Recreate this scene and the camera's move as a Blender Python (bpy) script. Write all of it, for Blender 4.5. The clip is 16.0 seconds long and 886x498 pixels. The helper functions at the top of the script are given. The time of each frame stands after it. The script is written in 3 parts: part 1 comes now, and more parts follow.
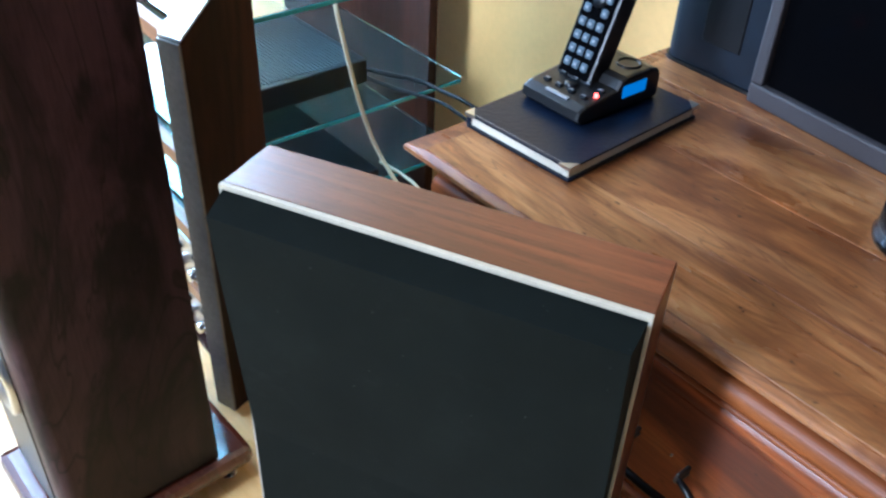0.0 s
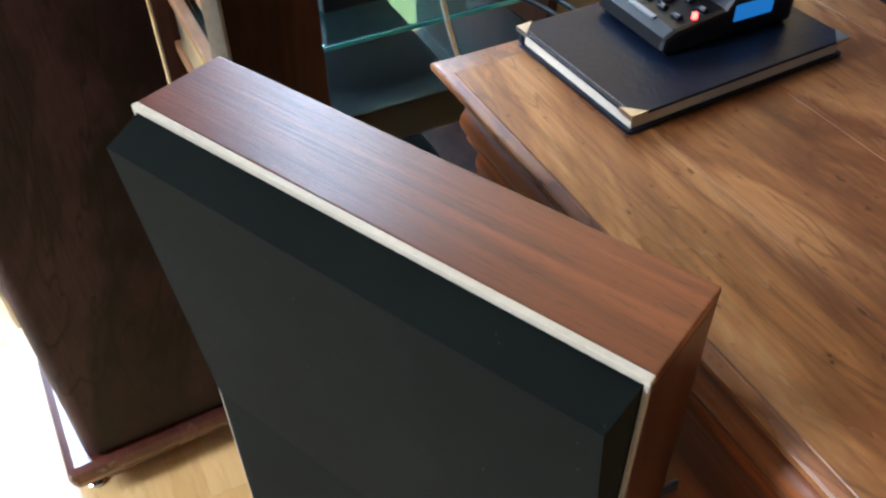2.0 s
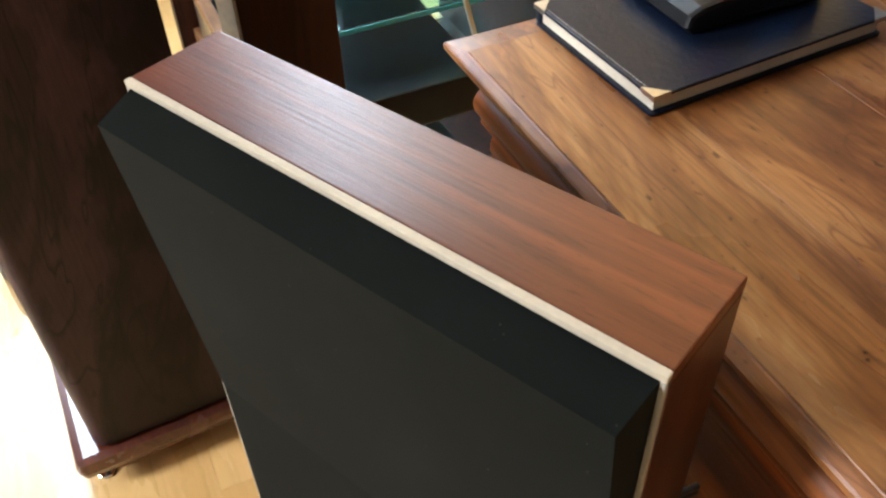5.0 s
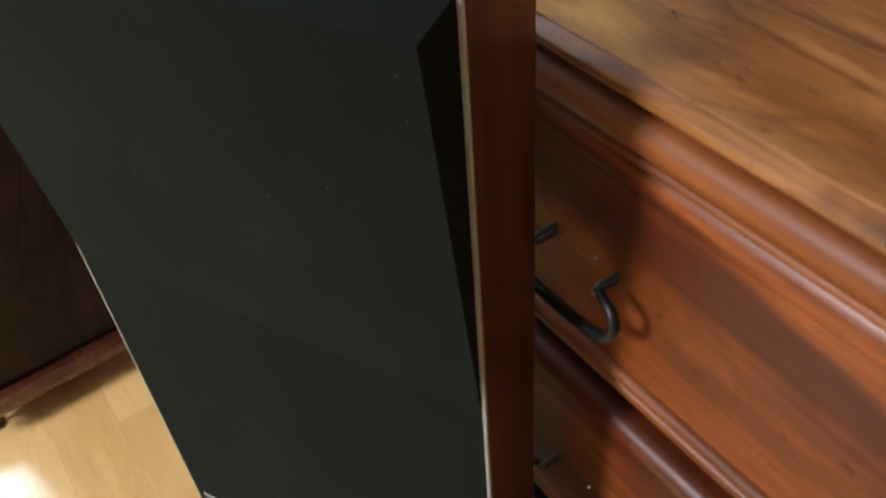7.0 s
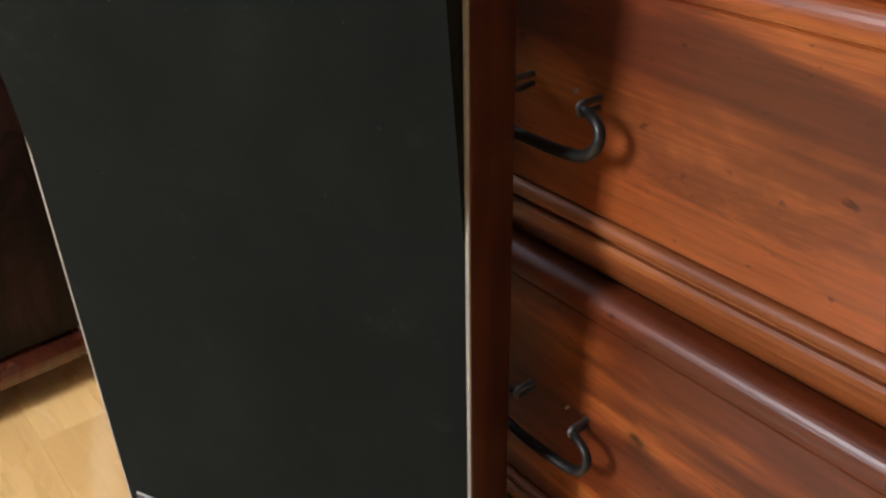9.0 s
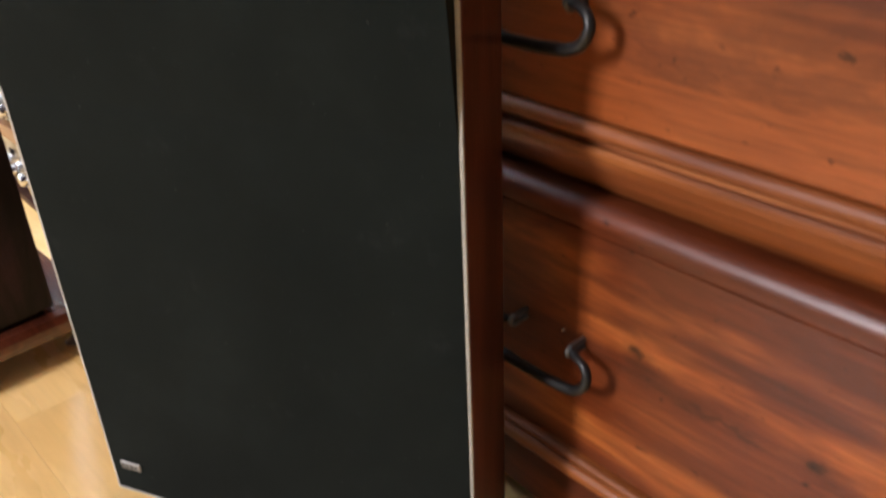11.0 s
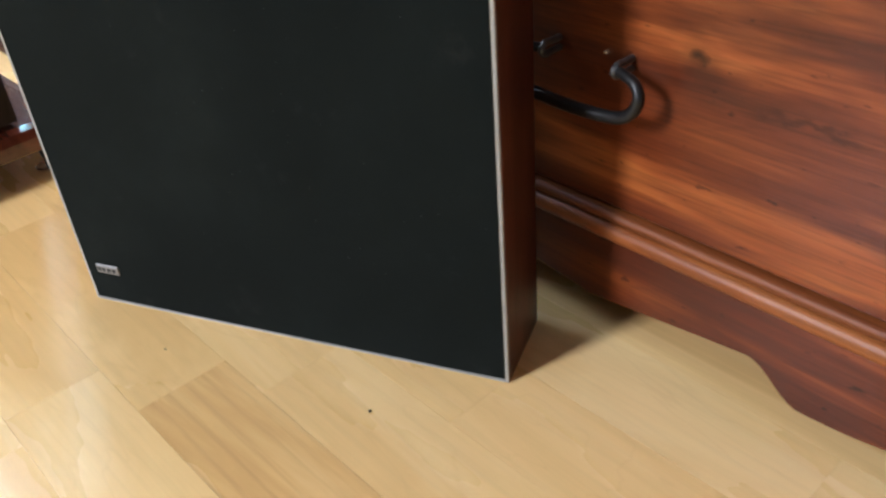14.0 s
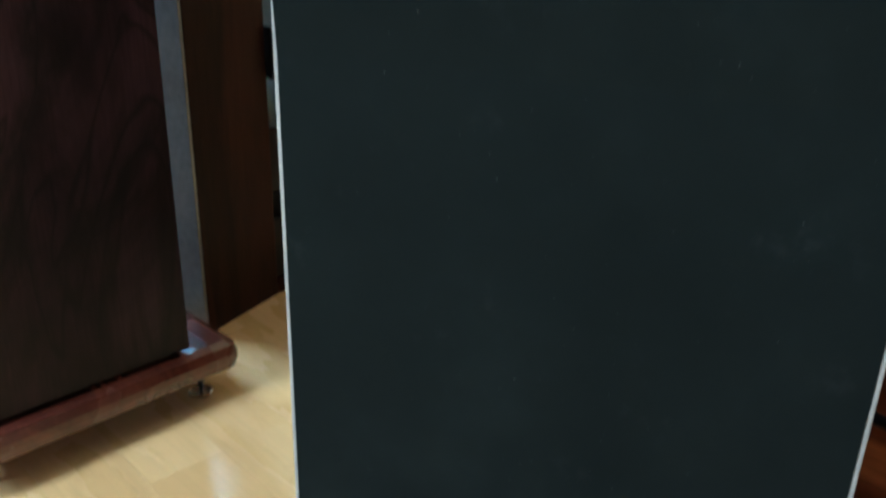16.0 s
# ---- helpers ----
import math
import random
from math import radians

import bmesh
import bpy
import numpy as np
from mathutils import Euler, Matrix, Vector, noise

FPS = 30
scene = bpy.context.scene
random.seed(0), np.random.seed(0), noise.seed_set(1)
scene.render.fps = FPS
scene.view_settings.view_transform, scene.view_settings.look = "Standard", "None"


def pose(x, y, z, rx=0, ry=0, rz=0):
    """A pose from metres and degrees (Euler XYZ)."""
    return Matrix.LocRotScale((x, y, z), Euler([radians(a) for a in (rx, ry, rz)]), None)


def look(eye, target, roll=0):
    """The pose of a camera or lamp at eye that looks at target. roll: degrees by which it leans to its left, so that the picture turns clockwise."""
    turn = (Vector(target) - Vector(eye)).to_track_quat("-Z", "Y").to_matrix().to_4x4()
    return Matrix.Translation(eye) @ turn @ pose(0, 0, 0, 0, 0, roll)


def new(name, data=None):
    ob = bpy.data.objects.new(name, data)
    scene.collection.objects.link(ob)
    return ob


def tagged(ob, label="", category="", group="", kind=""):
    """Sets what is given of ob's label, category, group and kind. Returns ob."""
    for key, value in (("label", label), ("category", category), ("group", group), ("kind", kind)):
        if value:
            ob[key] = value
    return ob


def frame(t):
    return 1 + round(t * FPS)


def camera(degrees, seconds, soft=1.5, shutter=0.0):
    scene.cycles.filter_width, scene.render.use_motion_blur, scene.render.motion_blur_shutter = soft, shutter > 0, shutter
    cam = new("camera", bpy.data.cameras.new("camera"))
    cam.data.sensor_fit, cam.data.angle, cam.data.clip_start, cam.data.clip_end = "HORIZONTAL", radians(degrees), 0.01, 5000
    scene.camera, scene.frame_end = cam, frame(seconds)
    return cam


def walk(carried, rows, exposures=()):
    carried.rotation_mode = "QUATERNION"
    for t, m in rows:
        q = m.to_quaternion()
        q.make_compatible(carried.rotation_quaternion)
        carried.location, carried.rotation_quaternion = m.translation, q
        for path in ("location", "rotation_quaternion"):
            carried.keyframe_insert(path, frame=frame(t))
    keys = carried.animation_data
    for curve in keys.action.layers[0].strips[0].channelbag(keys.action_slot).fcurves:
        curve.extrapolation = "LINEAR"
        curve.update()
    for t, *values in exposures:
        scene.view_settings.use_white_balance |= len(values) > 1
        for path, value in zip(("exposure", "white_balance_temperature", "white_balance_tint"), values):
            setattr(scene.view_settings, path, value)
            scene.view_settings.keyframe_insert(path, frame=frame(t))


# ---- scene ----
cam = camera(53.8, 16.0, 2.4, 0.5)
PATH = [
    (0, (0.407, -0.473, 1.067), (-0.233, 0.995, -0.131), 2.5),
    (0.5, (0.388, -0.427, 1.058), (-0.182, 1.045, -0.171), 3.9),
    (0.8, (0.388, -0.382, 1.062), (-0.211, 1.079, -0.166), 3.1),
    (1, (0.389, -0.355, 1.047), (-0.268, 1.05, -0.215), 1.9),
    (1.5, (0.411, -0.289, 1.004), (-0.393, 0.926, -0.365), 0.8),
    (2, (0.436, -0.242, 0.983), (-0.467, 0.898, -0.39), -1.1),
    (2.5, (0.434, -0.225, 0.963), (-0.508, 0.869, -0.422), -2.0),
    (3, (0.423, -0.219, 0.958), (-0.544, 0.853, -0.426), -2.7),
    (5.5, (0.442, -0.222, 0.957), (-0.493, 0.884, -0.422), -2.4),
    (6, (0.483, -0.227, 0.933), (-0.445, 0.884, -0.447), -4.2),
    (6.5, (0.52, -0.235, 0.891), (-0.316, 0.929, -0.504), -1.8),
    (7, (0.52, -0.282, 0.841), (-0.264, 0.938, -0.536), -5.4),
    (7.5, (0.535, -0.328, 0.794), (-0.246, 0.988, -0.494), -6.9),
    (8, (0.536, -0.358, 0.717), (-0.201, 1.049, -0.499), -3.0),
    (10.5, (0.546, -0.445, 0.627), (-0.171, 1.202, -0.253), -1.7),
    (11, (0.533, -0.445, 0.59), (-0.15, 1.158, -0.392), -2.6),
    (11.5, (0.535, -0.457, 0.537), (-0.131, 1.112, -0.509), -3.3),
    (12, (0.533, -0.456, 0.492), (-0.118, 1.07, -0.626), -3.8),
    (12.5, (0.533, -0.449, 0.461), (-0.143, 1.055, -0.671), -5.0),
    (13, (0.528, -0.438, 0.446), (-0.13, 1.055, -0.71), -4.9),
    (13.5, (0.523, -0.433, 0.433), (-0.154, 1.053, -0.721), -5.6),
    (14, (0.506, -0.427, 0.428), (-0.158, 1.08, -0.707), -5.0),
    (14.5, (0.449, -0.418, 0.425), (-0.204, 1.114, -0.682), -4.6),
    (15, (0.375, -0.392, 0.45), (-0.27, 1.189, -0.59), -1.0),
    (15.5, (0.303, -0.399, 0.46), (-0.38, 1.211, -0.51), -0.4),
    (16, (0.275, -0.458, 0.488), (-0.349, 1.275, -0.291), 1.5),
]
walk(cam, [(t, look(e, g, r)) for t, e, g, r in PATH],
     [(0, 0.98, 4700, 3), (1, 0.85, 4900, 5), (3, 0.82, 5800, 6), (5.5, 0.85, 6200, 8), (7, 0.65, 6000, 5), (10.5, 0.95, 6200, 13), (13.5, 0.98, 5700, 9), (14.5, 0.85, 5100, 3), (15, 0.72, 4600, -5), (15.5, 0.70, 4500, -6), (16, 0.85, 4500, -6)])

# ---------------------------------------------------------------- light and exposure
ROOM = pose(0, 0, 0, 0, 0, -26)          # the room's axes: u along the back wall, v towards it
world = bpy.data.worlds.new("sky")
scene.world = world
world.use_nodes = True
sky = world.node_tree.nodes.new("ShaderNodeTexSky")
sky.sky_type, sky.sun_disc, sky.sun_elevation, sky.sun_rotation = "NISHITA", False, radians(38), radians(290)
world.node_tree.links.new(sky.outputs[0], world.node_tree.nodes["Background"].inputs[0])
world.node_tree.nodes["Background"].inputs[1].default_value = 0.12

sun = bpy.data.lights.new("sun", "SUN")
sun.energy, sun.angle, sun.color = 2.9, radians(1.5), (1.0, 0.95, 0.88)
sun_ob = new("sun", sun)
sun_ob.matrix_world = ROOM @ look((-1.0, 0.33, math.tan(radians(38))), (0, 0, 0))

WALL_L, WALL_R, WALL_B, WALL_F, CEIL = -1.60, 2.3, 0.80, -2.7, 2.45
WIN_SIDE = [(-1.30, -0.56, 0.10, 2.20), (-0.54, -0.11, 1.05, 2.20), (-0.09, 0.03, 0.70, 2.20), (0.47, 0.78, 0.70, 2.20)]      # v0, v1, z0, z1 in the left wall
WIN_REAR = [(-0.60, -0.05, 1.25, 2.35)]                                                        # u0, u1, z0, z1 behind the camera
SIDE_GLOW, REAR_GLOW = (5, 62, 26, 55), 165        # watts for each square metre of opening


def window_light(name, m, sx, sy, watts, colour):
    lamp = bpy.data.lights.new(name, "AREA")
    lamp.shape, lamp.size, lamp.size_y, lamp.energy, lamp.color = "RECTANGLE", sx, sy, watts, colour
    ob = new(name, lamp)
    ob.matrix_world = m
    return ob


def facing(p, q):
    return ROOM @ look(p, q)


for (v0, v1, z0, z1), glow in zip(WIN_SIDE, SIDE_GLOW):
    window_light("daylight_side", facing((WALL_L - 0.05, (v0 + v1) / 2, (z0 + z1) / 2), (0, (v0 + v1) / 2, (z0 + z1) / 2)), v1 - v0, z1 - z0, glow * (v1 - v0) * (z1 - z0), (0.76, 0.87, 1.0))
for u0, u1, z0, z1 in WIN_REAR:
    window_light("daylight_rear", facing(((u0 + u1) / 2, WALL_F - 0.05, (z0 + z1) / 2), ((u0 + u1) / 2, 0, (z0 + z1) / 2)), u1 - u0, z1 - z0, REAR_GLOW * (u1 - u0) * (z1 - z0), (1.0, 0.955, 0.97))


# ---------------------------------------------------------------- materials
def shader(name, rough=0.5, metal=0.0):
    m = bpy.data.materials.new(name)
    m.use_nodes = True
    b = m.node_tree.nodes["Principled BSDF"]
    b.inputs["Roughness"].default_value, b.inputs["Metallic"].default_value = rough, metal
    return m, m.node_tree, b


def put(nt, kind, **values):
    node = nt.nodes.new(kind)
    for key, value in values.items():
        node.inputs[key].default_value = value
    return node


def ramp(nt, source, stops):
    node = nt.nodes.new("ShaderNodeValToRGB")
    els = node.color_ramp.elements
    while len(els) < len(stops):
        els.new(0.5)
    for el, (pos, col) in zip(els, stops):
        el.position, el.color = pos, (*col, 1)
    nt.links.new(source, node.inputs[0])
    return node.outputs[0]


def coords(nt, stretch=(1, 1, 1), turn=(0, 0, 0), spread=37.0):
    """Object coordinates, shifted at random from object to object."""
    tc, info = nt.nodes.new("ShaderNodeTexCoord"), nt.nodes.new("ShaderNodeObjectInfo")
    shift = nt.nodes.new("ShaderNodeVectorMath")
    shift.operation = "MULTIPLY_ADD"
    nt.links.new(info.outputs["Random"], shift.inputs[0])
    shift.inputs[1].default_value = (spread, spread * 0.7, spread * 1.3)
    nt.links.new(tc.outputs["Object"], shift.inputs[2])
    mp = nt.nodes.new("ShaderNodeMapping")
    mp.inputs["Scale"].default_value, mp.inputs["Rotation"].default_value = stretch, [radians(a) for a in turn]
    nt.links.new(shift.outputs[0], mp.inputs[0])
    return mp.outputs[0], info.outputs["Random"]


def mixed(nt, fac, a, b, mode="MIX"):
    node = nt.nodes.new("ShaderNodeMix")
    node.data_type, node.blend_type = "RGBA", mode
    for sock, val in ((node.inputs[0], fac), (node.inputs[6], a), (node.inputs[7], b)):
        if isinstance(val, (int, float)):
            sock.default_value = val
        elif isinstance(val, tuple):
            sock.default_value = (*val, 1)
        else:
            nt.links.new(val, sock)
    return node.outputs[2]


def bumped(nt, b, height, strength, distance=0.001):
    node = put(nt, "ShaderNodeBump", Strength=strength, Distance=distance)
    nt.links.new(height, node.inputs["Height"])
    nt.links.new(node.outputs[0], b.inputs["Normal"])


def wood(name, axis, stops, figure=9.0, warp=0.5, fine=260.0, rough=(0.3, 0.5), pores=0.25, vary=0.25, knots=0.0, coat=0.0, stretch=0.12, relief=0.25, streak=0.0, streak_size=0.0, spec=0.5, face=1, mottle=0.35, veins=0.0, dark=(0.01, 0.006, 0.004), marks=(), flecks=0.0):
    """Wood with its grain along axis 0, 1 or 2: broad figure, fine pores, knots and a worn sheen."""
    m, nt, b = shader(name)
    long = [1.0, 1.0, 1.0]
    long[axis] = stretch
    vec, rnd = coords(nt, tuple(long))
    big = put(nt, "ShaderNodeTexNoise", Scale=figure, Detail=5.0, Roughness=0.6, Distortion=warp)
    nt.links.new(vec, big.inputs["Vector"])
    rings = put(nt, "ShaderNodeMath")
    rings.operation = "MULTIPLY"
    nt.links.new(big.outputs[0], rings.inputs[0])
    rings.inputs[1].default_value = 9.0
    wave = put(nt, "ShaderNodeMath")
    wave.operation = "PINGPONG"
    nt.links.new(rings.outputs[0], wave.inputs[0])
    wave.inputs[1].default_value = 1.0
    mix1 = put(nt, "ShaderNodeMath")
    mix1.operation = "MULTIPLY_ADD"
    nt.links.new(wave.outputs[0], mix1.inputs[0])
    mix1.inputs[1].default_value = 0.3
    nt.links.new(big.outputs[0], mix1.inputs[2])
    mid = put(nt, "ShaderNodeTexNoise", Scale=figure * 7, Detail=4.0, Roughness=0.65)
    nt.links.new(vec, mid.inputs["Vector"])
    mix2 = put(nt, "ShaderNodeMath")
    mix2.operation = "MULTIPLY_ADD"
    nt.links.new(mid.outputs[0], mix2.inputs[0])
    mix2.inputs[1].default_value = mottle
    nt.links.new(mix1.outputs[0], mix2.inputs[2])
    shade = put(nt, "ShaderNodeMath")
    shade.operation = "MULTIPLY_ADD"
    nt.links.new(rnd, shade.inputs[0])
    shade.inputs[1].default_value = vary
    nt.links.new(mix2.outputs[0], shade.inputs[2])
    low = put(nt, "ShaderNodeMath")
    low.operation = "ADD"
    nt.links.new(shade.outputs[0], low.inputs[0])
    low.inputs[1].default_value = -0.155 - mottle / 2 - vary / 2
    col = ramp(nt, low.outputs[0], stops)
    tiny = [1.0, 1.0, 1.0]
    tiny[axis] = 0.035
    vec2, _ = coords(nt, tuple(tiny))
    pore = put(nt, "ShaderNodeTexNoise", Scale=fine, Detail=3.0, Roughness=0.7)
    nt.links.new(vec2, pore.inputs["Vector"])
    pm = ramp(nt, pore.outputs[0], [(0.32, (0.35, 0.35, 0.35)), (0.55, (1, 1, 1))])
    col = mixed(nt, pores, col, pm, "MULTIPLY")
    if flecks:
        short = [1.0, 1.0, 1.0]
        short[axis] = 0.16
        vec5, _ = coords(nt, tuple(short), spread=3.0)
        fn = put(nt, "ShaderNodeTexNoise", Scale=520.0, Detail=1.0)
        nt.links.new(vec5, fn.inputs["Vector"])
        col = mixed(nt, flecks, col, ramp(nt, fn.outputs[0], [(0.62, (1, 1, 1)), (0.70, (0.25, 0.2, 0.18))]), "MULTIPLY")
    if streak:
        vec3, _ = coords(nt, tuple(long if streak_size else [0.5 * a for a in long]), spread=11.0)
        sn = put(nt, "ShaderNodeTexNoise", Scale=streak_size or figure * 1.4, Detail=6.0, Roughness=0.6, Distortion=1.2)
        nt.links.new(vec3, sn.inputs["Vector"])
        sm = ramp(nt, sn.outputs[0], [(0.50, (0, 0, 0)), (0.56, (1, 1, 1)), (0.60, (0.5, 0.5, 0.5)), (0.66, (0, 0, 0))])
        k = put(nt, "ShaderNodeMath")
        k.operation = "MULTIPLY"
        nt.links.new(sm, k.inputs[0])
        k.inputs[1].default_value = streak
        col = mixed(nt, k.outputs[0], col, dark)
        vn = put(nt, "ShaderNodeTexNoise", Scale=(streak_size or figure) * 1.3, Detail=3.0, Roughness=0.5, Distortion=2.0)
        nt.links.new(vec3, vn.inputs["Vector"])
        lines = put(nt, "ShaderNodeMath")
        lines.operation = "MULTIPLY"
        nt.links.new(vn.outputs[0], lines.inputs[0])
        lines.inputs[1].default_value = 5.0
        saw = put(nt, "ShaderNodeMath")
        saw.operation = "FRACT"
        nt.links.new(lines.outputs[0], saw.inputs[0])
        vm = ramp(nt, saw.outputs[0], [(0.0, (0, 0, 0)), (0.42, (0, 0, 0)), (0.50, (1, 1, 1)), (0.55, (0, 0, 0))])
        kv = put(nt, "ShaderNodeMath")
        kv.operation = "MULTIPLY"
        nt.links.new(vm, kv.inputs[0])
        kv.inputs[1].default_value = veins
        col = mixed(nt, kv.outputs[0], col, dark)
    if knots:
        kl = [1.0, 1.0, 1.0]
        kl[axis], kl[face] = 0.5, 0.0
        vec4, _ = coords(nt, tuple(kl), spread=5.0)
        wob = put(nt, "ShaderNodeTexNoise", Scale=30.0, Detail=2.0)
        nt.links.new(vec4, wob.inputs["Vector"])
        vor = put(nt, "ShaderNodeTexVoronoi", Scale=knots)
        nt.links.new(mixed(nt, 0.02, vec4, wob.outputs[1], "ADD"), vor.inputs["Vector"])
        km = ramp(nt, vor.outputs["Distance"], [(0.0, (0.05, 0.03, 0.02)), (0.040, (0.14, 0.08, 0.06)), (0.075, (0.62, 0.48, 0.42)), (0.20, (1, 1, 1))])
        col = mixed(nt, 0.9, col, km, "MULTIPLY")
        pit = put(nt, "ShaderNodeTexNoise", Scale=130.0, Detail=2.0)
        nt.links.new(vec4, pit.inputs["Vector"])
        col = mixed(nt, 1.0, col, ramp(nt, pit.outputs[0], [(0.66, (1, 1, 1)), (0.74, (0.35, 0.3, 0.28))]), "MULTIPLY")
    # single knots and dark streaks: place along the grain, height, and half sizes
    for a, z, ra, rz, gain in marks:
        tc = nt.nodes.new("ShaderNodeTexCoord")
        warp_noise = put(nt, "ShaderNodeTexNoise", Scale=45.0, Detail=3.0)
        nt.links.new(tc.outputs["Object"], warp_noise.inputs["Vector"])
        bent = mixed(nt, 0.022, tc.outputs["Object"], warp_noise.outputs[1], "ADD")
        off = nt.nodes.new("ShaderNodeVectorMath")
        off.operation = "MULTIPLY_ADD"
        nt.links.new(bent, off.inputs[0])
        flat = face == 2
        off.inputs[1].default_value = (1 / ra, 1 / rz if flat else 0, 0 if flat else 1 / rz)
        off.inputs[2].default_value = (-(a + 0.011) / ra, -(z + 0.011) / rz if flat else 0, 0 if flat else -(z + 0.011) / rz)
        far = nt.nodes.new("ShaderNodeVectorMath")
        far.operation = "LENGTH"
        nt.links.new(off.outputs[0], far.inputs[0])
        reach = put(nt, "ShaderNodeMath")
        reach.operation = "MULTIPLY"
        nt.links.new(far.outputs["Value"], reach.inputs[0])
        reach.inputs[1].default_value = 0.25
        col = mixed(nt, 1.0, col, ramp(nt, reach.outputs[0], [(0.05, (gain, gain * 0.9, gain * 0.88)), (0.20, (0.72 * gain + 0.28, 0.66 * gain + 0.28, 0.64 * gain + 0.28)), (0.36, (0.24 * gain + 0.76,) * 3), (0.95, (1, 1, 1))]), "MULTIPLY")
    nt.links.new(col, b.inputs["Base Color"])
    smear = put(nt, "ShaderNodeTexNoise", Scale=14.0, Detail=4.0)
    nt.links.new(vec, smear.inputs["Vector"])
    rr = put(nt, "ShaderNodeMapRange")
    nt.links.new(smear.outputs[0], rr.inputs[0])
    for i, v in enumerate((0.3, 0.7, *rough)):
        rr.inputs[i + 1].default_value = v
    nt.links.new(rr.outputs[0], b.inputs["Roughness"])
    b.inputs["Specular IOR Level"].default_value = spec
    b.inputs["Coat Weight"].default_value, b.inputs["Coat Roughness"].default_value = coat, 0.12
    bumped(nt, b, pore.outputs[0], relief, 0.0006)
    return m


def plain(name, colour, rough=0.5, metal=0.0, scale=120.0, amount=0.18, relief=0.1, spec=0.5):
    """Paint, plastic or metal: one colour with fine and broad unevenness."""
    m, nt, b = shader(name, rough, metal)
    vec, _ = coords(nt)
    n1 = put(nt, "ShaderNodeTexNoise", Scale=scale, Detail=3.0)
    n2 = put(nt, "ShaderNodeTexNoise", Scale=scale / 17, Detail=4.0)
    for n in (n1, n2):
        nt.links.new(vec, n.inputs["Vector"])
    f = ramp(nt, n2.outputs[0], [(0.3, (1 - amount,) * 3), (0.7, (1,) * 3)])
    g = ramp(nt, n1.outputs[0], [(0.3, (1 - amount / 2,) * 3), (0.7, (1,) * 3)])
    nt.links.new(mixed(nt, 1.0, mixed(nt, 1.0, colour, f, "MULTIPLY"), g, "MULTIPLY"), b.inputs["Base Color"])
    b.inputs["Specular IOR Level"].default_value = spec
    bumped(nt, b, n1.outputs[0], relief, 0.0005)
    return m


def cloth(name, colour, spec=0.25):
    m, nt, b = shader(name, 0.85)
    vec, _ = coords(nt)
    height = None
    for turn in ("X", "Z"):
        w = put(nt, "ShaderNodeTexWave", Scale=420.0, Distortion=0.6)
        w.bands_direction = turn
        nt.links.new(vec, w.inputs["Vector"])
        height = w.outputs[1] if height is None else mixed(nt, 1.0, height, w.outputs[1], "MULTIPLY")
    n = put(nt, "ShaderNodeTexNoise", Scale=9.0, Detail=6.0, Roughness=0.65)
    lint = put(nt, "ShaderNodeTexNoise", Scale=330.0, Detail=1.0)
    for x in (n, lint):
        nt.links.new(vec, x.inputs["Vector"])
    base = ramp(nt, n.outputs[0], [(0.3, tuple(c * 0.8 for c in colour)), (0.55, colour), (0.75, tuple(c * 1.35 for c in colour))])
    scuff = put(nt, "ShaderNodeTexNoise", Scale=21.0, Detail=7.0, Roughness=0.75)
    nt.links.new(vec, scuff.inputs["Vector"])
    base = mixed(nt, 1.0, base, ramp(nt, scuff.outputs[0], [(0.60, (0, 0, 0)), (0.80, (0.011, 0.0105, 0.0095))]), "ADD")
    dust = ramp(nt, lint.outputs[0], [(0.775, (0, 0, 0)), (0.83, (0.06, 0.06, 0.055))])
    nt.links.new(mixed(nt, 1.0, base, dust, "ADD"), b.inputs["Base Color"])
    b.inputs["Specular IOR Level"].default_value = spec
    b.inputs["Sheen Weight"].default_value, b.inputs["Sheen Roughness"].default_value = 0.035, 0.45
    bumped(nt, b, height, 0.15, 0.0004)
    return m


def glassy(name, tint, rough=0.02):
    m, nt, b = shader(name, rough)
    b.inputs["Base Color"].default_value = (*tint, 1)
    b.inputs["Transmission Weight"].default_value, b.inputs["IOR"].default_value = 1.0, 1.5
    return m


def glowing(name, colour, strength):
    m, nt, b = shader(name, 0.4)
    b.inputs["Base Color"].default_value = (0.02, 0.02, 0.02, 1)
    b.inputs["Emission Color"].default_value, b.inputs["Emission Strength"].default_value = (*colour, 1), strength
    return m


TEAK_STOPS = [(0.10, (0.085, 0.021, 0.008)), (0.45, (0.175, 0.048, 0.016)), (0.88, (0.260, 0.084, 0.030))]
# same teak for the side panels, with their shade put into darker tones
TEAK_SHADED = [(0.10, (0.036, 0.0115, 0.008)), (0.45, (0.072, 0.0220, 0.014)), (0.88, (0.122, 0.0420, 0.024))]
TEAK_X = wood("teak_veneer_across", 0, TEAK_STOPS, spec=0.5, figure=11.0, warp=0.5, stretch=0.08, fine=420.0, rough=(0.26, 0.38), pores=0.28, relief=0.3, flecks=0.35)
TEAK_Z = wood("teak_veneer_upright", 2, TEAK_SHADED, figure=22.0, warp=0.3, fine=420.0, rough=(0.3, 0.45), pores=0.45, relief=0.35)
ROSE = wood("rosewood_veneer", 2, [(0.15, (0.0088, 0.0052, 0.0075)), (0.45, (0.0300, 0.0140, 0.0190)), (0.85, (0.060, 0.0290, 0.0380))],
            figure=5.0, warp=2.6, stretch=0.33, fine=300.0, rough=(0.34, 0.48), spec=0.2, pores=0.5, mottle=0.18, streak=0.85, streak_size=4.0, veins=0.8, dark=(0.0065, 0.0052, 0.0055), relief=0.1)
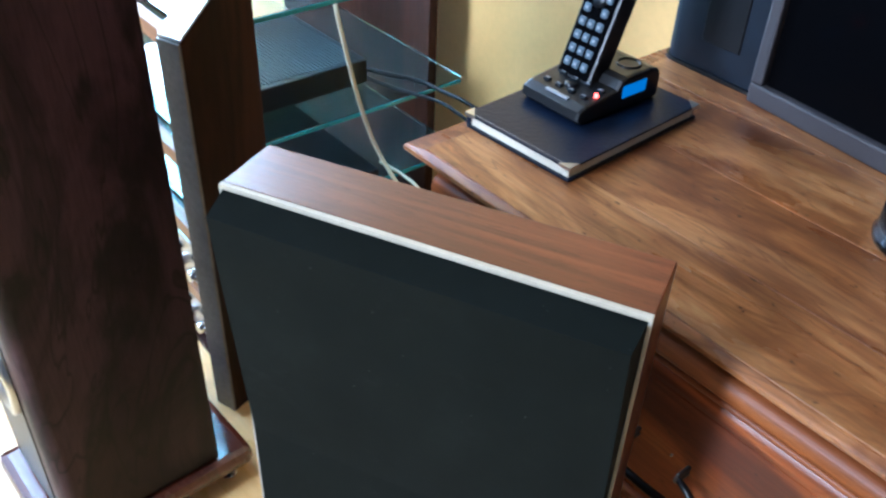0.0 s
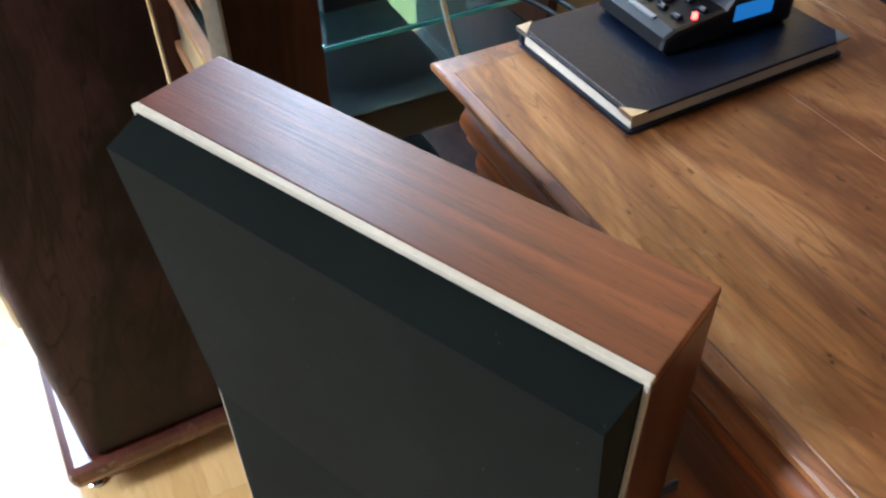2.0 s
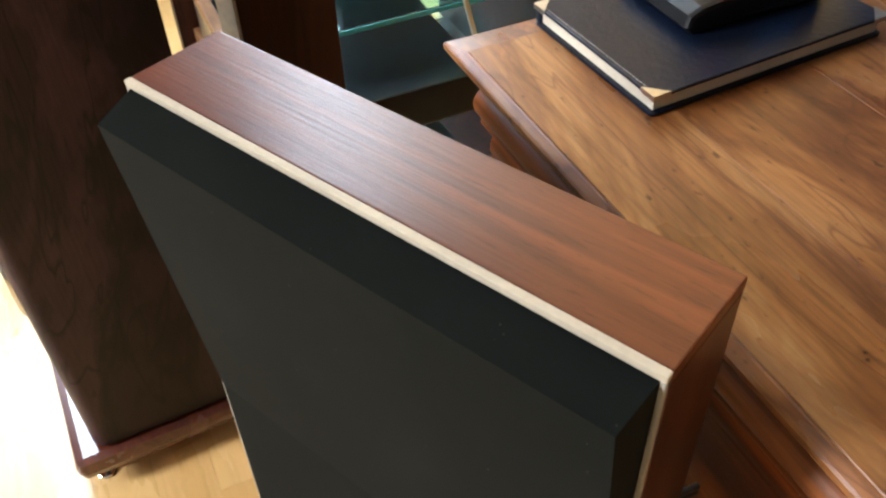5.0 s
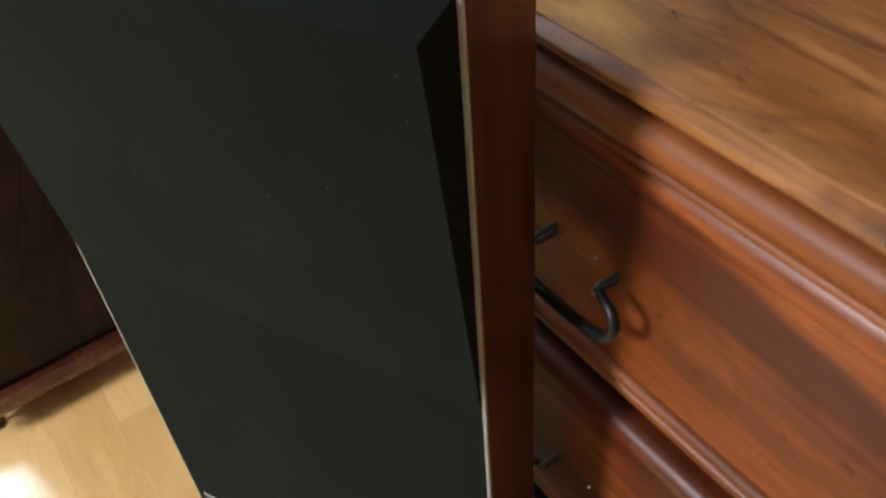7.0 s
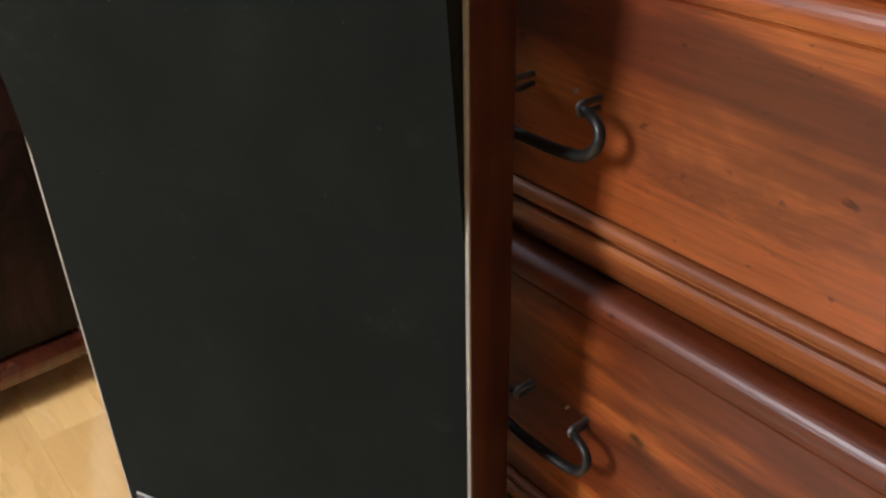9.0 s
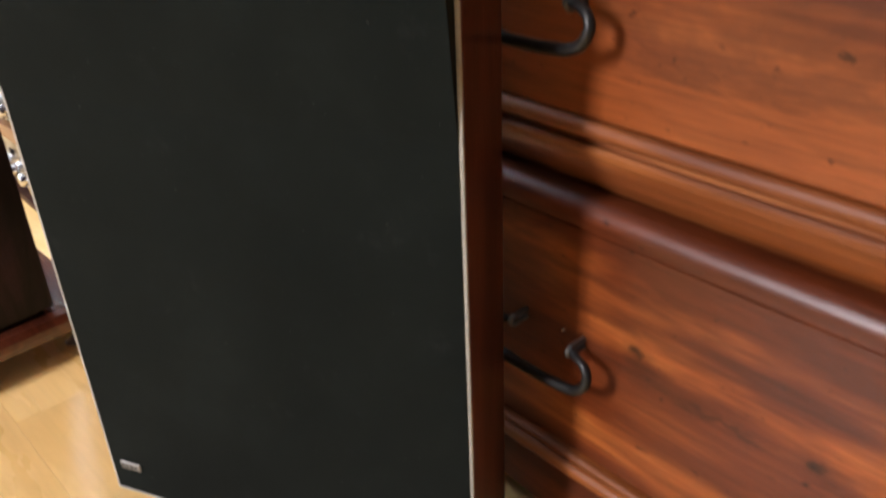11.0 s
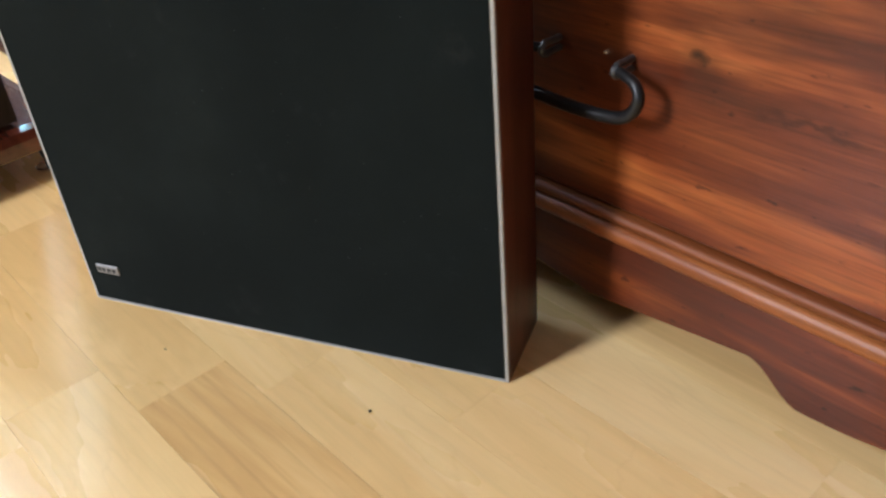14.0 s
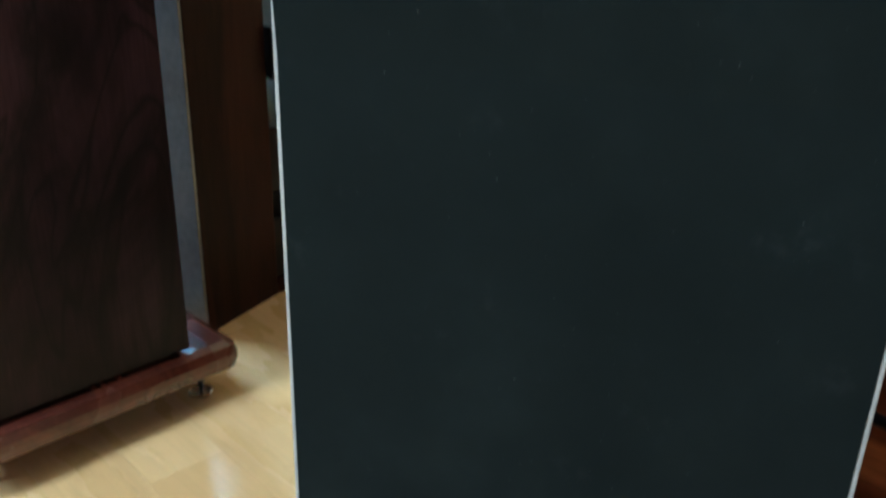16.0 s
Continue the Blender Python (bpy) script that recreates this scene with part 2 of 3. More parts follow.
ROSE_RED = wood("red_stained_plinth", 1, [(0.1, (0.045, 0.010, 0.007)), (0.9, (0.130, 0.034, 0.018))], figure=14.0, fine=300.0, rough=(0.15, 0.3), coat=0.5)
PANEL = wood("dark_walnut_panel", 2, [(0.1, (0.009, 0.0035, 0.0025)), (0.5, (0.032, 0.010, 0.006)), (0.95, (0.060, 0.020, 0.011))], figure=12.0, fine=300.0, rough=(0.34, 0.46), spec=0.1, streak=0.4)
# same sheesham as the fronts; cool glare on the top is mixed into golden tones
SHEESHAM_TOP = wood("sheesham_top", 0, [(0.08, (0.085, 0.027, 0.010)), (0.35, (0.205, 0.073, 0.021)), (0.62, (0.335, 0.140, 0.043)), (0.95, (0.45, 0.230, 0.088))],
                    figure=6.0, warp=2.8, stretch=0.30, fine=240.0, rough=(0.20, 0.42), pores=0.5, mottle=0.2, vary=0.30, streak=0.5, streak_size=6.0, veins=0.6, dark=(0.10, 0.031, 0.011), knots=5.0, face=2,
                    marks=((0.155, 0.553, 0.040, 0.016, 0.45), (0.3155, 0.293, 0.0016, 0.0013, 0.15), (0.3218, 0.2916, 0.0013, 0.0012, 0.15), (-0.016, 0.2625, 0.014, 0.0012, 1.7), (-0.044, 0.270, 0.0018, 0.006, 1.6), (0.245, 0.452, 0.022, 0.004, 1.5), (0.13, 0.423, 0.03, 0.005, 0.65)))
SHEESHAM = wood("sheesham_front", 0, [(0.12, (0.050, 0.0095, 0.003)), (0.40, (0.125, 0.0265, 0.0062)), (0.62, (0.245, 0.062, 0.0130)), (0.88, (0.42, 0.140, 0.030))],
                figure=4.5, warp=1.6, stretch=0.15, fine=300.0, rough=(0.28, 0.44), spec=0.3, pores=0.5, mottle=0.34, vary=0.1, streak=0.6, streak_size=6.5, veins=0.22, dark=(0.05, 0.011, 0.004), knots=4.0,
                marks=((0.392, 0.2285, 0.0044, 0.0040, 0.14), (0.462, 0.206, 0.026, 0.0021, 0.42), (0.528, 0.212, 0.0060, 0.0030, 0.16), (0.403, 0.221, 0.016, 0.008, 0.62)))
SHEESHAM_TRIM = wood("sheesham_moulding", 0, [(0.1, (0.105, 0.026, 0.007)), (0.5, (0.230, 0.068, 0.016)), (0.95, (0.35, 0.125, 0.032))], figure=7.0, warp=1.2, fine=240.0, rough=(0.34, 0.50), pores=0.5, vary=0.1, spec=0.28)
BEECH = wood("beech_laminate", 0, [(0.05, (0.70, 0.44, 0.160)), (0.5, (0.82, 0.550, 0.225)), (0.95, (0.88, 0.64, 0.300))],
             figure=5.0, warp=1.9, stretch=0.22, fine=150.0, rough=(0.22, 0.34), spec=0.8, pores=0.10, mottle=0.08, vary=0.34, streak=0.03, streak_size=7.0, veins=0.12, dark=(0.52, 0.30, 0.105), relief=0.03)
BEECH_DARK = wood("steamed_beech_laminate", 0, [(0.05, (0.58, 0.335, 0.115)), (0.5, (0.71, 0.44, 0.165)), (0.95, (0.80, 0.54, 0.225))],
                  figure=5.0, warp=1.6, stretch=0.2, fine=75.0, rough=(0.22, 0.34), spec=0.8, pores=0.35, mottle=0.10, vary=0.1, streak=0.08, streak_size=9.0, veins=0.10, dark=(0.42, 0.22, 0.08), relief=0.04)
OAK_SHELF = wood("brown_oak_edge", 0, [(0.1, (0.14, 0.06, 0.025)), (0.9, (0.30, 0.15, 0.065))], figure=16.0, fine=260.0)
CLOTH = cloth("black_grille_cloth", (0.0080, 0.0098, 0.0086), 0.02)
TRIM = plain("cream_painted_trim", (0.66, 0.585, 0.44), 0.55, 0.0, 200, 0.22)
# the cream trim again, greyed to carry the shade on its upright strips
TRIM_SIDE = plain("shaded_trim", (0.44, 0.415, 0.36), 0.5, 0.0, 200, 0.3)
SILVER = plain("brushed_silver", (0.62, 0.62, 0.62), 0.28, 1.0, 300, 0.2)
BADGE = plain("worn_badge_metal", (0.36, 0.35, 0.32), 0.55, 0.6, 300, 0.3)
CHROME = plain("chrome", (0.75, 0.75, 0.76), 0.1, 1.0, 200, 0.1, 0.02)
IRON = plain("wrought_iron", (0.030, 0.028, 0.026), 0.38, 0.6, 160, 0.4, 0.5)
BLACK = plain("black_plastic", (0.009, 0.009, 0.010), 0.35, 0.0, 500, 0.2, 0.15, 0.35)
BLACK_METAL = plain("black_lacquered_steel", (0.006, 0.007, 0.009), 0.28, 0.0, 300, 0.25, 0.1, 0.3)
GREY = plain("grey_key", (0.30, 0.31, 0.33), 0.45, 0.0, 300, 0.15)
BEZEL = plain("mauve_grey_bezel", (0.042, 0.036, 0.038), 0.5, 0.0, 300, 0.15)
SCREEN = plain("dark_screen", (0.002, 0.002, 0.0025), 0.12, 0.0, 100, 0.1, 0.0, 0.03)
GRILLE = plain("blue_black_grille", (0.006, 0.010, 0.018), 0.45, 0.0, 700, 0.3, 0.3, 0.35)
NAVY = plain("navy_leatherette", (0.005, 0.0095, 0.024), 0.34, 0.0, 190, 0.4, 0.9, 0.25)
PAPER = plain("cream_paper", (0.72, 0.66, 0.52), 0.8, 0.0, 300, 0.2)
YELLOW = plain("yellow_wall_paint", (0.74, 0.47, 0.165), 0.75, 0.0, 90, 0.12, 0.2)
# unseen walls and ceiling, coloured dark to hold down bounced light
DULL = plain("dimmed_wall_paint", (0.11, 0.109, 0.107), 0.8, 0.0, 90, 0.1, 0.1)
PLASTER = plain("dimmed_ceiling_plaster", (0.25, 0.25, 0.245), 0.85, 0.0, 90, 0.1, 0.2)
WHITE = plain("white_paint", (0.78, 0.77, 0.74), 0.6, 0.0, 90, 0.08, 0.1)
CREAM_CABLE = plain("cream_cable", (0.62, 0.52, 0.34), 0.5, 0.0, 200, 0.2)
DARK_CABLE = plain("black_cable", (0.008, 0.008, 0.008), 0.5, 0.0, 200, 0.2, 0.1, 0.2)
PLUG = plain("yellow_plastic", (0.62, 0.48, 0.06), 0.4)
TERRACOTTA = plain("red_brown_glaze", (0.22, 0.06, 0.035), 0.4, 0.0, 120, 0.3)
EDGE = plain("taupe_edge_band", (0.27, 0.25, 0.225), 0.25, 0.0, 140, 0.35, 0.2)
# whitish base colour imitates window glare on the upright's slanted top
CAP_GLARE = plain("glare_white_cap", (0.70, 0.70, 0.69), 0.16, 0.6, 100, 0.1, 0.0, 0.9)
KEYCAP = plain("pale_blue_grey_key", (0.085, 0.115, 0.145), 0.4, 0.0, 300, 0.15)
WORN_STEEL = plain("worn_steel", (0.16, 0.155, 0.145), 0.42, 0.8, 160, 0.5, 0.6)
GLASS = glassy("green_tinted_glass", (0.66, 0.94, 0.93))
EDGE_GLASS = plain("blue_green_glass_edge", (0.06, 0.36, 0.40), 0.2, 0.0, 200, 0.2, 0.0, 0.6)
CLEAR = glassy("clear_glass", (0.95, 0.97, 0.97))
RED_LED = glowing("red_lamp", (1.0, 0.06, 0.04), 6.0)
BLUE_LCD = glowing("blue_display", (0.04, 0.22, 0.6), 0.4)
PALE_LCD = glowing("pale_display", (0.35, 0.75, 0.95), 0.8)


# ---------------------------------------------------------------- mesh helpers
def thing(name, m, label, category, group="", kind=""):
    ob = new(name)
    ob.matrix_world = m
    return tagged(ob, label, category, group, kind)


def mesh_of(name, bm, material, smooth=False):
    me = bpy.data.meshes.new(name)
    bm.to_mesh(me)
    bm.free()
    me.materials.append(material)
    if smooth:
        for p in me.polygons:
            p.use_smooth = True
    return me


def part(name, bm, material, parent, label="", smooth=False, at=None):
    ob = new(name, mesh_of(name, bm, material, smooth))
    ob.parent = parent
    if at is not None:
        ob.matrix_basis = at
    return tagged(ob, label)


def box(x0, x1, y0, y1, z0, z1, bevel=0.0, segments=2, bm=None):
    one = bmesh.new()
    bmesh.ops.create_cube(one, size=1)
    for v in one.verts:
        v.co = ((x0 + x1) / 2 + v.co.x * (x1 - x0), (y0 + y1) / 2 + v.co.y * (y1 - y0), (z0 + z1) / 2 + v.co.z * (z1 - z0))
    if bevel:
        bmesh.ops.bevel(one, geom=one.edges[:], offset=bevel, segments=segments, affect="EDGES", profile=0.6)
    if bm is None:
        return one
    return joined(bm, one)


def joined(bm, other):
    me = bpy.data.meshes.new("joint")
    other.to_mesh(me)
    other.free()
    bm.from_mesh(me)
    bpy.data.meshes.remove(me)
    return bm


def extrude(outline, a0, a1, axis=0, bevel=0.0):
    """A closed outline swept along an axis. axis 0: outline in (y, z); 1: in (x, z); 2: in (x, y)."""
    bm = bmesh.new()

    def at(p, a):
        return {0: (a, p[0], p[1]), 1: (p[0], a, p[1]), 2: (p[0], p[1], a)}[axis]
    low = [bm.verts.new(at(p, a0)) for p in outline]
    high = [bm.verts.new(at(p, a1)) for p in outline]
    n = len(outline)
    ends = [bm.faces.new(low), bm.faces.new(high)]
    for i in range(n):
        bm.faces.new((low[i], low[(i + 1) % n], high[(i + 1) % n], high[i]))
    bmesh.ops.recalc_face_normals(bm, faces=bm.faces[:])
    if bevel:
        rim = [e for f in ends for e in f.edges]
        bmesh.ops.bevel(bm, geom=rim, offset=bevel, segments=2, affect="EDGES", profile=0.6)
    return bm


def rounded(w, d, r, steps=6, corners=(1, 1, 1, 1)):
    """Outline of a rounded rectangle from (0, 0) to (w, d)."""
    pts = []
    for (cx, cy, a), k in zip(((w, 0, -90), (w, d, 0), (0, d, 90), (0, 0, 180)), corners):
        rr = r * k
        ox, oy = cx + (-rr if cx else rr), cy + (-rr if cy else rr)
        if rr == 0:
            pts.append((cx, cy))
            continue
        for i in range(steps + 1):
            t = radians(a + 90 * i / steps)
            pts.append((ox + rr * math.cos(t), oy + rr * math.sin(t)))
    return pts


def sweep(points, radius, sides=10, smooth_steps=5):
    """A round rod through points, rounded between them."""
    pts = [Vector(p) for p in points]
    path = []
    for i in range(len(pts) - 1):
        p0, p1, p2, p3 = pts[max(i - 1, 0)], pts[i], pts[i + 1], pts[min(i + 2, len(pts) - 1)]
        for s in range(smooth_steps):
            t = s / smooth_steps
            path.append(0.5 * (2 * p1 + (p2 - p0) * t + (2 * p0 - 5 * p1 + 4 * p2 - p3) * t * t + (3 * p1 - p0 - 3 * p2 + p3) * t ** 3))
    path.append(pts[-1])
    bm, last, rings = bmesh.new(), Vector((0.3, 0.5, 0.8)), []
    for i, p in enumerate(path):
        d = (path[min(i + 1, len(path) - 1)] - path[max(i - 1, 0)]).normalized()
        a = (last - d * last.dot(d)).normalized()
        last, b = a, d.cross(a)
        r = radius(i / (len(path) - 1)) if callable(radius) else radius
        rings.append([bm.verts.new(p + r * (math.cos(k * 2 * math.pi / sides) * a + math.sin(k * 2 * math.pi / sides) * b)) for k in range(sides)])
    for r0, r1 in zip(rings, rings[1:]):
        for k in range(sides):
            bm.faces.new((r0[k], r0[(k + 1) % sides], r1[(k + 1) % sides], r1[k]))
    bm.faces.new(rings[0][::-1])
    bm.faces.new(rings[-1])
    bmesh.ops.recalc_face_normals(bm, faces=bm.faces[:])
    return bm


def lathe(profile, sides=32, centre=(0, 0)):
    """Profile of (radius, z), turned about an upright axis."""
    bm, rings = bmesh.new(), []
    for r, z in profile:
        rings.append([bm.verts.new((centre[0] + max(r, 1e-5) * math.cos(k * 2 * math.pi / sides), centre[1] + max(r, 1e-5) * math.sin(k * 2 * math.pi / sides), z)) for k in range(sides)])
    for r0, r1 in zip(rings, rings[1:]):
        for k in range(sides):
            bm.faces.new((r0[k], r0[(k + 1) % sides], r1[(k + 1) % sides], r1[k]))
    bmesh.ops.remove_doubles(bm, verts=bm.verts[:], dist=2e-5)
    bmesh.ops.recalc_face_normals(bm, faces=bm.faces[:])
    return bm


# ---------------------------------------------------------------- the room
def wall_with_window(name, along, across, z1, hole, place, material):
    """A wall from along[0] to along[1], across its thickness, with one opening; place turns (a, b, z) into the room."""
    ob = thing(name, ROOM, "plain painted wall", "wall", kind="structure")
    pieces, a = [], along[0]
    for h in hole:
        pieces += [(a, h[0], 0, z1), (h[0], h[1], 0, h[2]), (h[0], h[1], h[3], z1)]
        a = h[1]
    pieces.append((a, along[1], 0, z1))
    bm = bmesh.new()
    for a0, a1, b0, b1 in pieces:
        (xa, ya), (xb, yb) = place(a0, across[0]), place(a1, across[1])
        box(min(xa, xb), max(xa, xb), min(ya, yb), max(ya, yb), b0, b1, bm=bm)
    part("wall_surface", bm, material, ob)
    return ob


def window_frame(name, label, a0, a1, z0, z1, place, b):
    ob = thing(name, ROOM, label, "window", kind="structure")

    def bar(part_name, p0, p1, q0, q1):
        (xa, ya), (xb, yb) = place(p0, b - 0.025), place(p1, b + 0.025)
        part(part_name, box(min(xa, xb), max(xa, xb), min(ya, yb), max(ya, yb), q0, q1, 0.006), WHITE, ob)
    w = 0.03
    bar("stile", a0, a0 + w, z0, z1)
    bar("stile", a1 - w, a1, z0, z1)
    bar("rail", a0 + w, a1 - w, z0, z0 + w)
    bar("rail", a0 + w, a1 - w, z1 - w, z1)


wall_with_window("wall_back", (WALL_L - 0.2, WALL_R + 0.2), (WALL_B, WALL_B + 0.2), CEIL, [], lambda a, b: (a, b), YELLOW)
wall_with_window("wall_left", (WALL_F, WALL_B), (WALL_L - 0.2, WALL_L), CEIL, WIN_SIDE, lambda a, b: (b, a), DULL)
wall_with_window("wall_front", (WALL_L - 0.2, WALL_R + 0.2), (WALL_F - 0.2, WALL_F), CEIL, WIN_REAR, lambda a, b: (a, b), DULL)
wall_with_window("wall_right", (WALL_F, WALL_B), (WALL_R, WALL_R + 0.2), CEIL, [], lambda a, b: (b, a), DULL)
for i, hole in enumerate(WIN_SIDE):
    window_frame("window_%d" % (i + 1), "white painted window frame in the wall", *hole, lambda a, b: (b, a), WALL_L - 0.02)
window_frame("window_5", "white painted window frame in the wall", *WIN_REAR[0], lambda a, b: (a, b), WALL_F - 0.02)
# unseen panel added behind the window lamp to keep the sun off the chest
blind = thing("sun_blocker", ROOM, "unseen white panel added outside a window to block the sun", "blind")
part("blind_cloth", box(WALL_L - 0.170, WALL_L - 0.167, 0.455, 0.795, 0.66, 2.20), WHITE, blind)
part("bottom_bar", box(WALL_L - 0.178, WALL_L - 0.160, 0.455, 0.795, 0.645, 0.665, 0.003), WHITE, blind)
ceiling = thing("ceiling", ROOM, "plain unseen ceiling, darkened to cut bounced light", "ceiling", kind="structure")
part("ceiling_surface", box(WALL_L - 0.2, WALL_R + 0.2, WALL_F - 0.2, WALL_B + 0.2, CEIL, CEIL + 0.15), PLASTER, ceiling)


# ---------------------------------------------------------------- flat loudspeaker
def flat_loudspeaker():
    """A slim box on the floor; its cloth front swells forward in a wedge towards the top."""
    W, D, H, T = 0.360, 0.071, 0.678, 0.009
    ob = thing("flat_loudspeaker", pose(0, 0, 0), "slim teak veneered loudspeaker with black cloth front and cream trim", "loudspeaker")
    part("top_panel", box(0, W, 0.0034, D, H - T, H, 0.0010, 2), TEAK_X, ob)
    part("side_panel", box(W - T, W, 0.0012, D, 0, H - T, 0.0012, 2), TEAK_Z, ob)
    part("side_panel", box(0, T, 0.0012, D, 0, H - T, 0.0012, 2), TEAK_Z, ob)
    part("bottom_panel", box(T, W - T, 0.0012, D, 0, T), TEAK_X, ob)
    part("rear_panel", box(T, W - T, D - 0.010, D - 0.002, T, H - T), BLACK, ob)
    c, e = 0.0042, 0.0030
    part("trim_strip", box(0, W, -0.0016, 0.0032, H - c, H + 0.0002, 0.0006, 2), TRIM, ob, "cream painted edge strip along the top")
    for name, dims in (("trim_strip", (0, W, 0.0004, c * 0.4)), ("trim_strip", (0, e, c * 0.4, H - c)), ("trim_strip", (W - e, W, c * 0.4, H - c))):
        part(name, box(dims[0], dims[1], -0.0016, 0.0010, dims[2], dims[3], 0.0005, 1), TRIM_SIDE, ob, "cream edge strip, its shade painted as a greyer colour")
    # cloth: flat below, swelling forward from 0.39 m up, with steep side and top faces
    bm, rows = bmesh.new(), []
    zs = [0.004 + 0.386 * i / 8 for i in range(9)] + [0.390 + 0.274 * i / 12 for i in range(1, 13)]
    for z in zs:
        k = max(0.0, (z - 0.390) / 0.274)
        y, inset = -0.0022 - 0.0268 * k, e + 0.003 * k
        rows.append([bm.verts.new((e, 0.002, z)), bm.verts.new((inset, y, z))] +
                    [bm.verts.new((inset + (W - 2 * inset) * i / 10, y - 0.0006 * math.sin(math.pi * i / 10), z)) for i in range(1, 10)] +
                    [bm.verts.new((W - inset, y, z)), bm.verts.new((W - e, 0.002, z))])
    n = len(rows[0])
    top = [bm.verts.new((e + (W - 2 * e) * max(0, min(1, (i - 1) / (n - 3))), 0.002, H - c)) for i in range(n)]
    rows.append(top)
    for r0, r1 in zip(rows, rows[1:]):
        for i in range(n - 1):
            bm.faces.new((r0[i], r0[i + 1], r1[i + 1], r1[i]))
    bmesh.ops.remove_doubles(bm, verts=bm.verts[:], dist=1e-5)
    bmesh.ops.recalc_face_normals(bm, faces=bm.faces[:])
    part("grille_cloth", bm, CLOTH, ob, "taut black woven cloth with pale lint specks")
    badge = part("badge", box(0.0135, 0.0355, -0.0041, -0.0020, 0.0315, 0.0395, 0.0006, 1), BADGE, ob, "small worn silver badge")
    for i, w in enumerate((0.0035, 0.003, 0.0034, 0.003)):
        part("badge_mark", box(0.0152 + i * 0.0048, 0.0152 + i * 0.0048 + w, -0.0045, -0.0039, 0.0338, 0.0372), BLACK, badge)


flat_loudspeaker()


# ---------------------------------------------------------------- tower loudspeaker
def tower_loudspeaker():
    """Local x runs along the visible side from front to back, y away from the flat loudspeaker."""
    ob = thing("tower_loudspeaker", pose(-0.287, -0.040, 0, 0, 0, 66.5), "tall rosewood tower loudspeaker on a red-stained spiked plinth", "loudspeaker")
    bm = extrude(rounded(0.211, 0.210, 0.018, 12, (0, 0, 1, 1)), 0.066, 1.02, 2)
    part("cabinet", bm, ROSE, ob, "dark rosewood veneer with black figure", smooth=False)
    # solid black layer standing in for the shade between cabinet and plinth
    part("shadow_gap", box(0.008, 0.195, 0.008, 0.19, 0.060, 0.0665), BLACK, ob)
    plinth = extrude(rounded(0.290, 0.224, 0.012, 6), 0.030, 0.0605, 2, 0.012)
    part("plinth", plinth, ROSE_RED, ob, "glossy red-stained plinth with rounded edges", at=pose(-0.029, -0.013, 0))
    for x, y in ((-0.002, 0.016), (0.228, 0.016), (-0.002, 0.185), (0.228, 0.185)):
        spike = part("spike", lathe([(0.0, 0.003), (0.0012, 0.004), (0.0048, 0.022), (0.0048, 0.0315), (0, 0.0315)], 14, (x, y)), BLACK_METAL, ob, "black steel cone spike", smooth=True)
        part("spike_disc", lathe([(0, 0), (0.0115, 0), (0.0125, 0.001), (0.0125, 0.003), (0.011, 0.004), (0.003, 0.0035), (0, 0.003)], 24, (x, y)), CHROME, spike, "polished metal floor disc", smooth=False)
    part("baffle", box(-0.0015, 0.003, 0.040, 0.165, 0.075, 1.0, 0.001), BLACK, ob)
    for z, r in ((0.30, 0.062), (0.55, 0.062), (0.80, 0.05)):
        drv = lathe([(r, 0.0), (r, 0.006), (r * 0.86, 0.008), (r * 0.8, 0.002), (r * 0.3, -0.012), (r * 0.25, -0.004), (0, 0.0)], 32)
        part("driver", drv, SILVER, ob, "round silver cone driver", smooth=True, at=pose(-0.0015, 0.1, z, 0, -90, 0))


tower_loudspeaker()


# ---------------------------------------------------------------- chest of drawers
CHEST_F = 0.250        # v of the drawer fronts
CH0, CH1, CHT = -0.063, 0.690, 0.612


def bevelled_slab(u0, u1, v0, v1, z0, z1, z2, side, front):
    """A slab with an upright edge from z0 to z1 and a bevel rising to z2, broad at the sides."""
    bm = bmesh.new()
    loops = []
    for d, e, z in ((0.004, 0.004, z0), (0.0008, 0.0008, z0 + 0.0015), (0.0, 0.0, z0 + 0.003), (0.0, 0.0, z1 - 0.0015), (0.0015, 0.0015, z1), (side, front, z2 - 0.0008), (side + 0.004, front + 0.002, z2)):
        loops.append([bm.verts.new(p) for p in ((u0 + d, v0 + e, z), (u1 - d, v0 + e, z), (u1 - d, v1 - e, z), (u0 + d, v1 - e, z))])
    bm.faces.new(list(reversed(loops[0])))
    for lo, hi in zip(loops, loops[1:]):
        for i in range(4):
            bm.faces.new((lo[i], lo[(i + 1) % 4], hi[(i + 1) % 4], hi[i]))
    bm.faces.new(loops[-1])
    return bm


